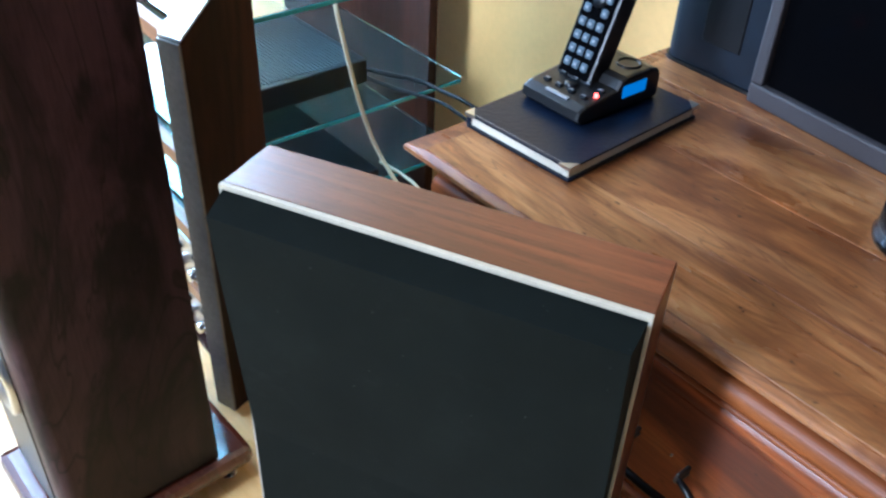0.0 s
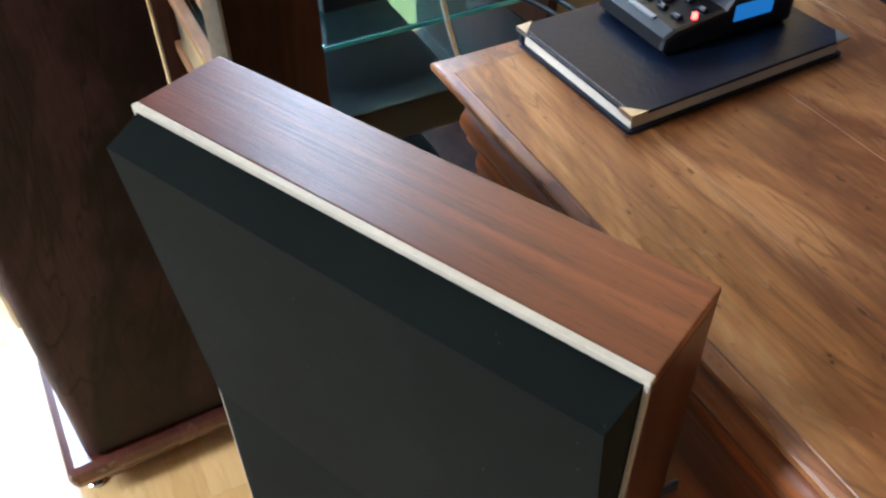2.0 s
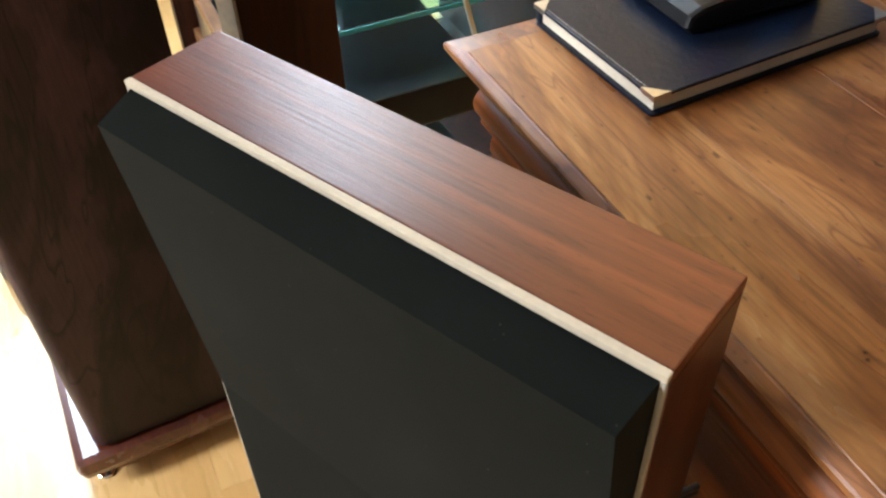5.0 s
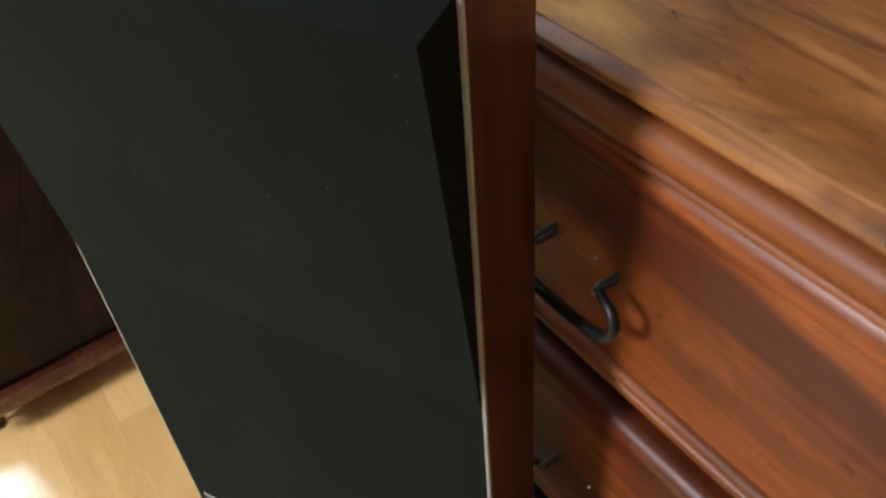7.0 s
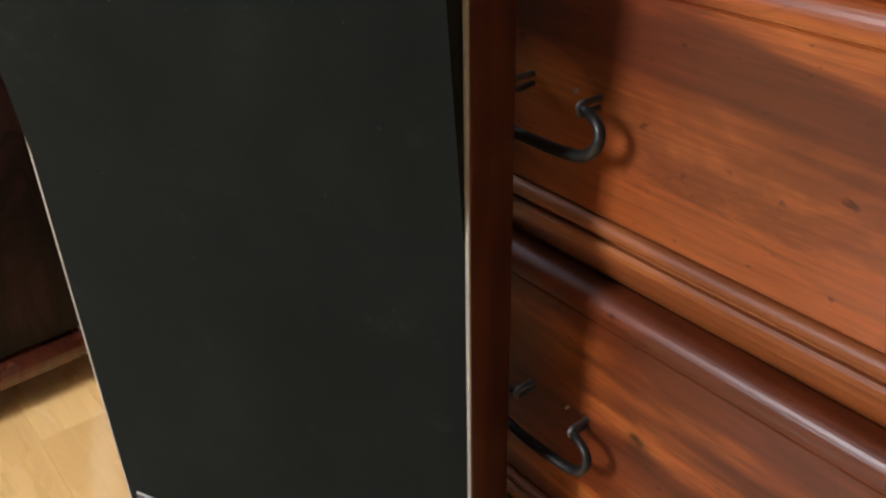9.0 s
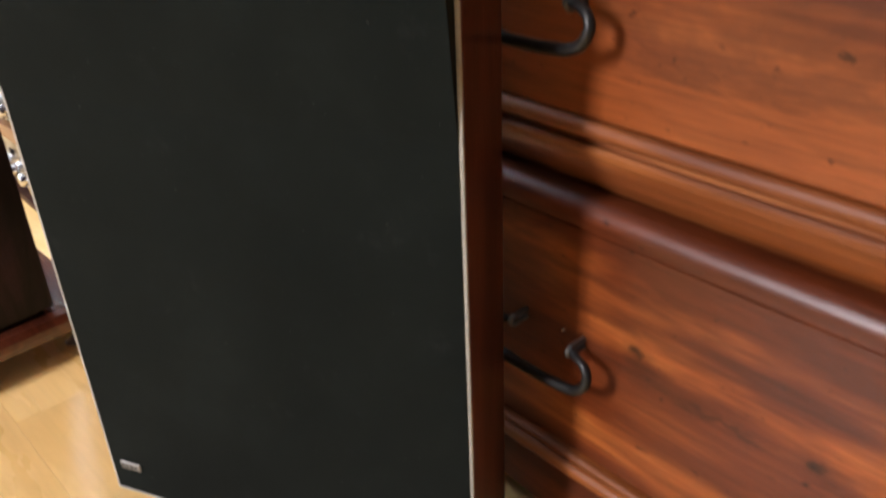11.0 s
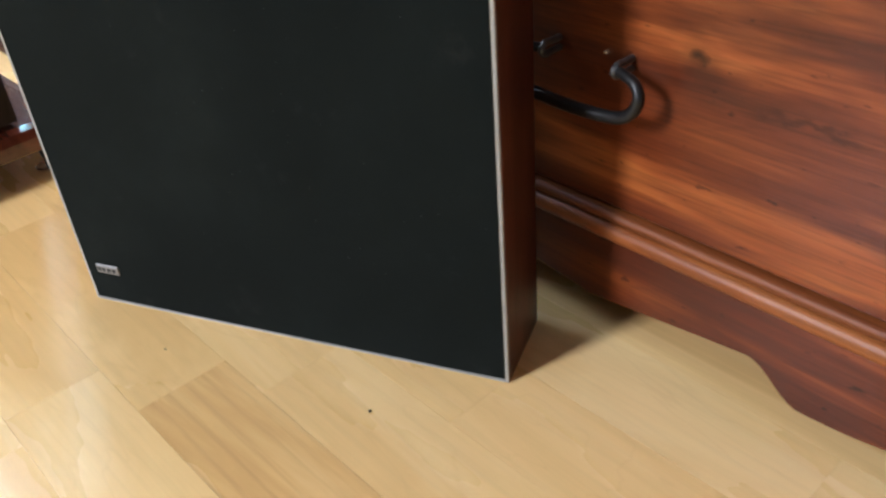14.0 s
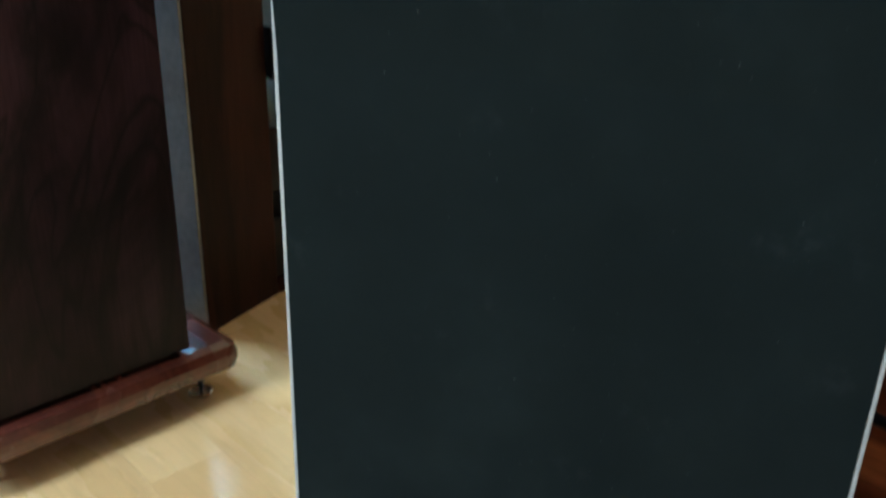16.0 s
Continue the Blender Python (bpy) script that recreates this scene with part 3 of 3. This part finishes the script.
def chest():
    ob = thing("chest_of_drawers", ROOM, "low polished sheesham chest with two drawers and iron handles", "chest")
    F, back = CHEST_F, 0.70
    x0, x1 = -0.014, CH1 - 0.030
    part("carcass", box(x0, x1, F + 0.030, back, 0.070, 0.596, 0.003), SHEESHAM, ob)
    # thin top with a broad bevel all round, of boards let into it
    top = part("top", bevelled_slab(CH0, CH1, F - 0.0155, back + 0.005, 0.5985, 0.6070, 0.6112, 0.026, 0.006), SHEESHAM_TOP, ob, "polished top with worn edges, cool glare painted as golden brown")
    seams = [F - 0.0080, 0.335, 0.452, 0.575, back - 0.006]
    for v0, v1 in zip(seams, seams[1:]):
        part("board", box(CH0 + 0.028, CH1 - 0.028, v0, v1 - 0.0002, 0.606, CHT, 0.0006, 1), SHEESHAM_TOP, top)

    def strip(name, prof, label=""):
        part(name, extrude([(F + 0.034, prof[0][1])] + prof + [(F + 0.034, prof[-1][1])], x0 - 0.006, x1 + 0.006, 0, 0.0015), SHEESHAM_TRIM, ob, label)

    def bulb(z, r, out, a0=-90, a1=90, step=9):
        return [(F - out + r - r * math.cos(radians(a)), z + r * math.sin(radians(a))) for a in range(a0, a1 + 1, step)]
    strip("top_neck", [(F + 0.011, 0.5885), (F + 0.012, 0.5935), (F + 0.011, 0.5985)])
    strip("top_moulding", bulb(0.5745, 0.0140, 0.0115), "broad half-round moulding under the top")
    strip("top_bead", bulb(0.5565, 0.0036, 0.0050))
    # between the drawers: a bead, a groove and a cove that runs inwards to the gap
    strip("rail_bead", bulb(0.3780, 0.0062, 0.0040))
    strip("rail_groove", [(F + 0.007, 0.3655), (F + 0.0075, 0.3685), (F + 0.007, 0.3718)])
    strip("rail_cove", [(F + 0.0215, 0.3275), (F + 0.0165, 0.3330), (F + 0.0105, 0.3410), (F + 0.0055, 0.3500), (F + 0.0020, 0.3585), (F + 0.0015, 0.3630), (F + 0.0035, 0.3653)], "orange-brown cove moulding above the lower drawer")
    strip("base_bead", bulb(0.1010, 0.0042, 0.0065))
    strip("base_moulding", bulb(0.0895, 0.0072, 0.0095))
    # scalloped apron with bracket feet
    u_mid, outline = (x0 + x1) / 2, []
    half = (x1 - x0) / 2
    for i in range(61):
        u = half * i / 60
        if u < 0.125:
            z = 0.041 - 0.020 * (1 - u / 0.125) ** 1.0 * 0.75
        elif u < 0.165:
            z = 0.041 - 0.024 * (0.5 - 0.5 * math.cos(math.pi * (u - 0.125) / 0.04))
        elif u < 0.243:
            z = 0.0172 + 0.011 * ((u - 0.165) / 0.078) ** 2
        else:
            z = 0.0
        outline.append((u, z))
    pts = [(u_mid - u, z) for u, z in reversed(outline)] + [(u_mid + u, z) for u, z in outline[1:]]
    pts += [(x1, 0.083), (x0, 0.083)]
    part("apron", extrude(pts, F - 0.003, F + 0.017, 1, 0.0015), SHEESHAM, ob, "scalloped apron with bracket feet")
    for name, a, b, c, d in (("side_apron", x0, x0 + 0.018, F + 0.018, back), ("side_apron", x1 - 0.018, x1, F + 0.018, back)):
        part(name, box(a, b, c, d, 0.0, 0.069, 0.002), SHEESHAM, ob)
    part("side_moulding", box(x0 - 0.011, x0 + 0.001, F + 0.035, back, 0.5605, 0.5885, 0.0055, 3), SHEESHAM_TRIM, ob)
    part("side_bead", box(x0 - 0.006, x0 + 0.001, F + 0.035, back, 0.553, 0.560, 0.0025, 2), SHEESHAM_TRIM, ob)
    for z0, z1, um, hz in ((0.3850, 0.5525, 0.307, 0.4605), (0.1060, 0.3260, 0.318, 0.2130)):
        # rounded shoulder along the drawer's upper edge, with a fine incised line below it
        face = [(F + 0.022, z0), (F + 0.002, z0), (F, z0 + 0.002), (F, z1 - 0.0225), (F + 0.0016, z1 - 0.0215), (F - 0.0012, z1 - 0.0200)] + \
            [(F + 0.0115 - 0.0130 * math.cos(radians(a)), z1 - 0.0155 + 0.0155 * math.sin(radians(a))) for a in range(0, 91, 9)] + [(F + 0.022, z1)]
        dr = part("drawer", extrude(face, x0 + 0.004, x1 - 0.004, 0, 0.001), SHEESHAM, ob, "red-brown polished drawer front with dark knots")
        bail = [(0.0290, -0.0150, 0.000), (0.0350, -0.0185, 0.001), (0.0455, -0.0210, -0.0015), (0.0505, -0.0230, -0.0085), (0.0480, -0.0245, -0.0175), (0.0385, -0.0250, -0.0240), (0.0200, -0.0255, -0.0262), (0.0, -0.0255, -0.0268)]
        ring = [(um + a, F + d, hz + h) for a, d, h in bail] + [(um - a, F + d, hz + h) for a, d, h in reversed(bail[:-1])]
        part("handle", sweep(ring, lambda t: 0.0030 + 0.0012 * math.sin(math.pi * t), 10, 5), IRON, dr, "black wrought-iron bail handle", smooth=True)
        for s in (-1, 1):
            u = um + s * 0.0285
            part("handle_eye", sweep([(u, F + 0.004, hz + 0.0032), (u, F - 0.0095, hz + 0.0034), (u, F - 0.0150, hz + 0.0036), (u, F - 0.0185, hz), (u, F - 0.0150, hz - 0.0036), (u, F - 0.0095, hz - 0.0034), (u, F + 0.004, hz - 0.0032)], 0.0022, 9, 4), WORN_STEEL, dr, "worn iron staple", smooth=True)
        part("nail", lathe([(0, 0.0022), (0.0013, 0.0018), (0.0019, 0)], 10), CHROME, dr, at=pose(um + 0.0095, F - 0.0002, hz + 0.0025, 90, 0, 0))


chest()


# ---------------------------------------------------------------- on the chest
def diary():
    ob = thing("diary", pose(0.227, 0.2375, CHT + 0.0005, 0, 0, -23), "navy leatherette diary with cream pages and metal corners, on a chest", "book")
    L, Wd, T = 0.214, 0.147, 0.0165
    # local x points away from the front corner to the left, built as negative x
    part("back_cover", extrude(rounded(Wd, L, 0.004, 4), 0, 0.0026, 2, 0.0008), NAVY, ob, at=pose(-Wd, 0, 0))
    part("front_cover", extrude(rounded(Wd, L, 0.004, 4), T - 0.0026, T, 2, 0.0009), NAVY, ob, "stitched navy cover", at=pose(-Wd, 0, 0))
    block = box(-Wd + 0.006, -0.004, 0.004, L - 0.004, 0.0026, T - 0.0026)
    part("page_block", block, PAPER, ob, "cream page block")
    part("spine", box(-Wd - 0.0005, -Wd + 0.0058, 0.0015, L - 0.0015, 0.0005, T - 0.0005, 0.002), NAVY, ob)
    for x, y, sx, sy in ((0, 0, -1, 1), (0, L, -1, -1), (-Wd, 0, 1, 1)):
        tri = [(x - sx * 0.0006, y - sy * 0.0006), (x + sx * 0.014, y - sy * 0.0006), (x - sx * 0.0006, y + sy * 0.014)]
        part("metal_corner", extrude(tri, T - 0.0034, T + 0.0008, 2), SILVER, ob, "tarnished silver corner")
    for i in range(34):
        part("stitch", box(-Wd + 0.006 + i * 0.0039, -Wd + 0.0085 + i * 0.0039, 0.0032, 0.0038, T - 0.0002, T + 0.0003), GREY, ob)


diary()


def cordless_phone():
    """Charging base with keys, a side display, and the handset standing in it."""
    m = ROOM @ pose(-0.0385, 0.376, CHT + 0.0177)
    base = thing("cordless_phone", m, "black cordless phone base with keys, standing on the diary", "telephone")
    Wd, L = 0.086, 0.128
    prof = [(0.006, 0.0), (0.0, 0.006), (0.002, 0.015), (0.012, 0.020), (0.058, 0.0255), (0.064, 0.034), (0.072, 0.037), (0.112, 0.037), (0.124, 0.033), (L, 0.026), (L, 0.003), (0.124, 0.0)]
    part("body", extrude(prof, 0, Wd, 0, 0.004), BLACK, base)
    for s, n in ((0, 4), (1, 4)):
        for i in range(n):
            x = 0.012 + i * 0.018 + (0.004 if s else 0)
            if 0.034 < x < 0.046 and s == 0:
                continue
            part("key", box(x, x + 0.009, 0.020 + s * 0.021, 0.026 + s * 0.021, 0.0205 + s * 0.0023, 0.0243 + s * 0.0023, 0.001, 1), BLACK_METAL, base)
            part("key_mark", box(x + 0.002, x + 0.007, 0.022 + s * 0.021, 0.0235 + s * 0.021, 0.0240 + s * 0.0023, 0.0246 + s * 0.0023), GREY, base)
    part("round_key", lathe([(0, 0.027), (0.006, 0.0268), (0.0075, 0.0258), (0.0075, 0.019)], 24, (0.043, 0.033)), BLACK_METAL, base, smooth=True)
    part("maker_plate", box(0.028, 0.060, 0.0085, 0.0125, 0.0186, 0.0206), GREY, base, "pale printed maker's bar", at=pose(0, 0, 0))
    part("status_lamp", lathe([(0, 0.0268), (0.0022, 0.0262), (0.0022, 0.020)], 12, (0.0785, 0.033)), RED_LED, base, "small red light")
    part("side_display", box(Wd - 0.0005, Wd + 0.0008, 0.066, 0.104, 0.014, 0.028, 0.0008, 1), BLUE_LCD, base, "blue lit side display")
    part("speaker_ring", lathe([(0.014, 0.037), (0.014, 0.0385), (0.012, 0.0385), (0.011, 0.0368)], 24, (0.062, 0.100)), BLACK_METAL, base, smooth=True)
    hs = thing("phone_handset", m @ pose(0.0085, 0.042, 0.0205, -21, 0, 0), "black cordless handset with lit keypad, leaning in its charging base", "telephone")
    part("case", extrude(rounded(0.049, 0.163, 0.008, 5), 0, 0.026, 2, 0.004), BLACK, hs, at=pose(0, 0.026, 0, 90, 0, 0))
    part("face", box(0.003, 0.046, -0.0008, 0.002, 0.006, 0.156, 0.0006, 1), SCREEN, hs)
    part("display", box(0.008, 0.039, -0.0016, 0.0, 0.112, 0.148), PALE_LCD, hs, "pale lit display")
    part("navigation_key", lathe([(0, 0.004), (0.007, 0.004), (0.0095, 0.002), (0.0095, 0)], 24), BLACK_METAL, hs, smooth=True, at=pose(0.0235, 0.0, 0.090, 90, 0, 0))
    for r in range(6):
        for c in range(3):
            if r >= 4 and c == 1:
                continue
            z = 0.014 + r * 0.0148
            k = part("keypad_key", box(0.0065 + c * 0.0122, 0.0160 + c * 0.0122, -0.0026, 0.0, z, z + 0.0092, 0.0014, 1), KEYCAP, hs)
            part("key_numeral", box(0.0096 + c * 0.0122, 0.0129 + c * 0.0122, -0.0031, -0.0024, z + 0.0032, z + 0.0056), GREY, k)


cordless_phone()


def television():
    """Grey-framed television with a blue-black grille wing at its side."""
    ob = thing("television", pose(0.352, 0.506, CHT + 0.0005, 0, 0, -33), "large switched-off television with a mauve-grey frame, standing on the chest", "television")
    W, Ht, B = 0.62, 0.44, 0.024
    N = 0.016
    for name, d in (("frame_side", (0, N, B, Ht)), ("frame_side", (W - N, W, B, Ht)), ("frame_top", (0, W, Ht, Ht + B)), ("frame_bottom", (0, W, 0, B))):
        part(name, box(d[0], d[1], 0, 0.035, d[2], d[3], 0.003, 2), BEZEL, ob)
    part("screen", box(N - 0.001, W - N + 0.001, 0.010, 0.03, B - 0.001, Ht + 0.001), SCREEN, ob, "dark glossy screen")
    part("housing", box(0.01, W - 0.01, 0.034, 0.10, 0.0, Ht + 0.01, 0.008), BLACK, ob)
    wing = rounded(0.140, 0.060, 0.022, 6, (0, 0, 0, 1))
    w = part("side_grille", extrude(wing, 0.004, Ht + 0.02, 2, 0.002), GRILLE, ob, "blue-black perforated side grille", at=pose(-0.1415, 0.002, 0, 0, 0, 5))
    part("grille_panel", box(0.055, 0.110, -0.0015, 0.004, 0.040, Ht - 0.02, 0.001, 1), BLACK, w)
    part("base_rim", extrude(rounded(0.146, 0.066, 0.024, 6, (0, 0, 0, 1)), 0.0, 0.0042, 2), BLACK, w, at=pose(-0.003, -0.003, 0))


television()


def tumbler():
    ob = thing("glass_tumbler", pose(0.546, 0.284, CHT + 0.0005), "clear glass tumbler standing on the chest", "glass")
    part("bowl", lathe([(0, 0), (0.041, 0), (0.045, 0.004), (0.046, 0.010), (0.043, 0.016), (0.043, 0.110), (0.040, 0.110), (0.040, 0.018), (0.034, 0.012), (0, 0.010)], 40), CLEAR, ob, smooth=True)


tumbler()


# ---------------------------------------------------------------- hi-fi rack
RACK_U = -0.462        # u of the glass shelves' side edges


def hifi_rack():
    ob = thing("hifi_rack", ROOM, "dark walnut and glass hi-fi rack with slab uprights", "rack")
    # front upright
    post = [(0.0, 0.0), (0.125, 0.0), (0.125, 0.715), (0.0, 0.630)]          # the top is cut at a slant, rising to the back
    turn = ROOM.inverted() @ pose(-0.274, 0.284, 0, 0, 0, 82)
    part("upright", extrude(post, 0, 0.040, 1, 0.0015), PANEL, ob, "dark walnut upright with a glossy top", at=turn)
    part("rear_panel", box(RACK_U - 0.66, RACK_U - 0.135, 0.695, 0.715, 0, 0.95, 0.002), PANEL, ob, "dark walnut rear panel")
    part("top_cap", extrude([(0.0003, 0.6306), (0.1244, 0.7150), (0.1244, 0.7190), (0.0003, 0.6346)], 0.0006, 0.0394, 1, 0.0008), CAP_GLARE, ob, "glossy top cap, window glare painted as a whitish colour", at=turn)
    part("front_edge", box(-0.0035, 0.0008, 0.0006, 0.0394, 0.0006, 0.6296, 0.0008, 1), EDGE, ob, "taupe satin front edge band", at=turn)
    far = pose(RACK_U - 0.62, 0.14, 0, 0, 0, 90)
    part("upright", extrude(post, 0, 0.04, 1, 0.0015), PANEL, ob, at=far)
    for z in (0.268, 0.407, 0.600):
        g = part("glass_shelf", extrude(rounded(0.61, 0.475, 0.010, 4), z - 0.008, z, 2, 0.0012), GLASS, ob, "green-edged glass shelf", at=pose(RACK_U - 0.607, 0.189, 0))
        g.visible_shadow = False
        part("polished_edge", box(RACK_U + 0.0032, RACK_U + 0.0052, 0.200, 0.655, z - 0.0072, z - 0.0008, 0.0006, 1), EDGE_GLASS, ob, "bright blue-green polished glass edge")
    part("base_board", box(RACK_U - 0.619, RACK_U + 0.052, 0.160, 0.694, 0, 0.0125, 0.002), PANEL, ob)
    for z in (0.12, 0.252, 0.390, 0.585):
        part("shelf_rail", box(RACK_U - 0.62, RACK_U + 0.006, 0.165, 0.185, z - 0.018, z + 0.006, 0.002), OAK_SHELF, ob, "brown oak shelf rail", at=pose(0, 0, 0))


hifi_rack()


def player(m, w, d, h, label, ribs):
    ob = thing("disc_player", m, label, "player", "players on the glass shelves")
    part("body", box(-w, 0, 0, d, 0.006, h, 0.003, 2), BLACK_METAL, ob)
    for x, y in ((-w + 0.02, 0.02), (-0.02, 0.02), (-w + 0.02, d - 0.02), (-0.02, d - 0.02)):
        part("foot", lathe([(0, 0), (0.010, 0), (0.010, 0.0065), (0, 0.0065)], 16, (x, y)), BLACK, ob)
    for i in range(ribs):
        y = 0.012 + i * (d - 0.024) / max(ribs - 1, 1)
        part("vent_rib", box(-w + 0.012, -0.012, y - 0.0014, y + 0.0014, h - 0.0005, h + 0.0022, 0.0007, 1), BLACK_METAL, ob)
    return ob


player(ROOM @ pose(-0.527, 0.295, 0.4075), 0.34, 0.215, 0.047, "black set-top player with a finely ribbed lid on a glass shelf", 30)
player(ROOM @ pose(-0.400, 0.255, 0.2685), 0.28, 0.187, 0.064, "plain black box unit on the lower glass shelf", 0)


def amplifier(m, w, label):
    ob = thing("amplifier", m, label, "amplifier", "amplifiers in the rack")
    part("body", box(0, w, 0.004, 0.24, 0.006, 0.085, 0.003), BLACK_METAL, ob)
    part("fascia", box(0, w, 0, 0.004, 0.004, 0.087, 0.0015, 1), SILVER, ob, "brushed silver fascia")
    for i in range(9):
        part("knob", lathe([(0, 0.016), (0.009, 0.016), (0.0105, 0.014), (0.011, 0)], 20), CHROME, ob, "chrome knob", smooth=True, at=pose(w - 0.022 - i * 0.05, 0.0, 0.032, 90, 0, 0))
        part("switch", box(w - 0.030 - i * 0.05, w - 0.016 - i * 0.05, -0.004, 0.001, 0.058, 0.066, 0.001, 1), BLACK, ob)


for z in (0.0125, 0.126):
    amplifier(ROOM @ pose(RACK_U - 0.57, 0.172, z + 0.0005), 0.615, "silver-fronted amplifier with chrome knobs in the rack")


def pot():
    ob = thing("round_pot", ROOM @ pose(-0.36, 0.66, 0.0), "red-brown round pot on the floor behind the rack", "pot")
    part("body", lathe([(0, 0), (0.05, 0), (0.075, 0.05), (0.085, 0.12), (0.075, 0.19), (0.05, 0.23), (0.045, 0.24), (0.041, 0.24), (0.046, 0.22), (0.06, 0.18), (0, 0.02)], 40), TERRACOTTA, ob, smooth=True)


pot()


def cable(name, label, points, radius, material):
    ob = thing(name, pose(*points[0]), label, "cable")
    o = Vector(points[0])
    part("cord", sweep([Vector(p) - o for p in points], radius, 8, 6), material, ob, smooth=True)


cable("cream_cable", "cream mains cable hanging beside the rack", [(-0.262, 0.60, 0.64), (-0.247, 0.588, 0.593), (-0.221, 0.577, 0.512), (-0.193, 0.563, 0.446), (-0.157, 0.546, 0.390), (-0.107, 0.521, 0.351), (-0.058, 0.497, 0.317),
                                              (-0.03, 0.48, 0.20), (-0.06, 0.52, 0.06), (-0.12, 0.60, 0.004)], 0.0034, CREAM_CABLE)
cable("cream_cable", "cream cable looped behind the chest", [(-0.20, 0.64, 0.300), (-0.14, 0.60, 0.315), (-0.085, 0.555, 0.325), (-0.05, 0.52, 0.29), (-0.035, 0.50, 0.20), (-0.05, 0.54, 0.05), (-0.10, 0.62, 0.004)], 0.003, CREAM_CABLE)
cable("black_cable", "black connecting cable across the glass shelf", [(-0.30, 0.700, 0.432), (-0.222, 0.705, 0.428), (-0.165, 0.715, 0.424), (-0.117, 0.700, 0.424), (-0.062, 0.680, 0.424), (-0.013, 0.668, 0.40), (0.03, 0.66, 0.25), (0.02, 0.66, 0.06)], 0.0036, DARK_CABLE)
cable("black_cable", "black connecting cable across the glass shelf", [(-0.287, 0.692, 0.425), (-0.205, 0.693, 0.412), (-0.132, 0.690, 0.411), (-0.086, 0.672, 0.412), (-0.037, 0.648, 0.39), (-0.01, 0.64, 0.25), (-0.02, 0.66, 0.06)], 0.0032, DARK_CABLE)


def plug():
    ob = thing("cable_plug", pose(-0.302, 0.700, 0.4325, 0, 0, 5), "small yellow plug at the back of a player", "plug")
    part("sleeve", lathe([(0, -0.012), (0.005, -0.012), (0.005, 0.004), (0.0036, 0.010), (0, 0.010)], 14), PLUG, ob, smooth=True, at=pose(0, 0, 0, 0, 90, 0))


plug()


def crumb(x, y, size):
    ob = thing("crumb", pose(x, y, 0, 0, 0, x * 900), "tiny dark crumb lying on the laminate floor", "crumb", "crumbs on the floor")
    bm = bmesh.new()
    bmesh.ops.create_icosphere(bm, subdivisions=1, radius=size)
    for v in bm.verts:
        v.co = (v.co.x * 1.3, v.co.y, (v.co.z + size) * 0.7)
    part("grain", bm, IRON, ob)


for crumb_at in ((0.277, -0.055, 0.0011), (0.097, -0.041, 0.0008)):
    crumb(*crumb_at)


# ---------------------------------------------------------------- floor
def laid_floor():
    """Beech-pattern laminate: strips along u, 70 mm wide, over a dark base."""
    ob = thing("floor", ROOM, "pale beech laminate strip floor with a satin gloss", "floor", kind="structure")
    part("base", box(WALL_L - 0.1, WALL_R + 0.1, WALL_F - 0.1, WALL_B + 0.1, -0.10, -0.009), OAK_SHELF, ob)
    rng = random.Random(4)
    lengths, shared, count = (0.22, 0.28, 0.34, 0.40), {}, 0
    joints = {37: 0.151, 38: 0.202}         # row and place of two butt joints beside the loudspeaker
    row = 0
    pitch, v = 0.0715, -0.112 - 36 * 0.0715
    verts, faces = [], []
    while v < WALL_B:
        u = WALL_L - rng.random() * 0.4
        while u < WALL_R:
            L, dark = rng.choice(lengths), False
            if row in joints:
                if u < joints[row] < u + L + 0.1:
                    L = joints[row] - u
                elif row == 37 and abs(u - joints[row]) < 1e-6:
                    L, dark = 0.40, True
            key = (round(L, 4), dark)
            near = -1.05 < u < 1.05 and -0.75 < v < 0.72
            if near and count < 300:
                if key not in shared:
                    shared[key] = mesh_of("strip", box(0, L - 0.00014, 0, pitch - 0.00014, -0.0085, 0), BEECH_DARK if dark else BEECH)
                s = new("strip", shared[key])
                s.parent, s.matrix_basis = ob, pose(u, v, 0)
                count += 1
            else:
                a = len(verts)
                p, q, w = max(u, WALL_L + 0.001), min(u + L, WALL_R) - 0.00014, min(v + pitch, WALL_B) - 0.00014
                for z in (-0.0085, 0):
                    verts += [(p, v, z), (q, v, z), (q, w, z), (p, w, z)]
                faces += [(a + 4, a + 5, a + 6, a + 7), (a, a + 1, a + 5, a + 4), (a + 1, a + 2, a + 6, a + 5), (a + 2, a + 3, a + 7, a + 6), (a + 3, a, a + 4, a + 7)]
            u += L
        v += pitch
        row += 1
    me = bpy.data.meshes.new("far_strips")
    me.from_pydata(verts, [], faces)
    me.materials.append(BEECH)
    rest = new("far_strips", me)
    rest.parent = ob
    tagged(rest, kind="stuff")


laid_floor()
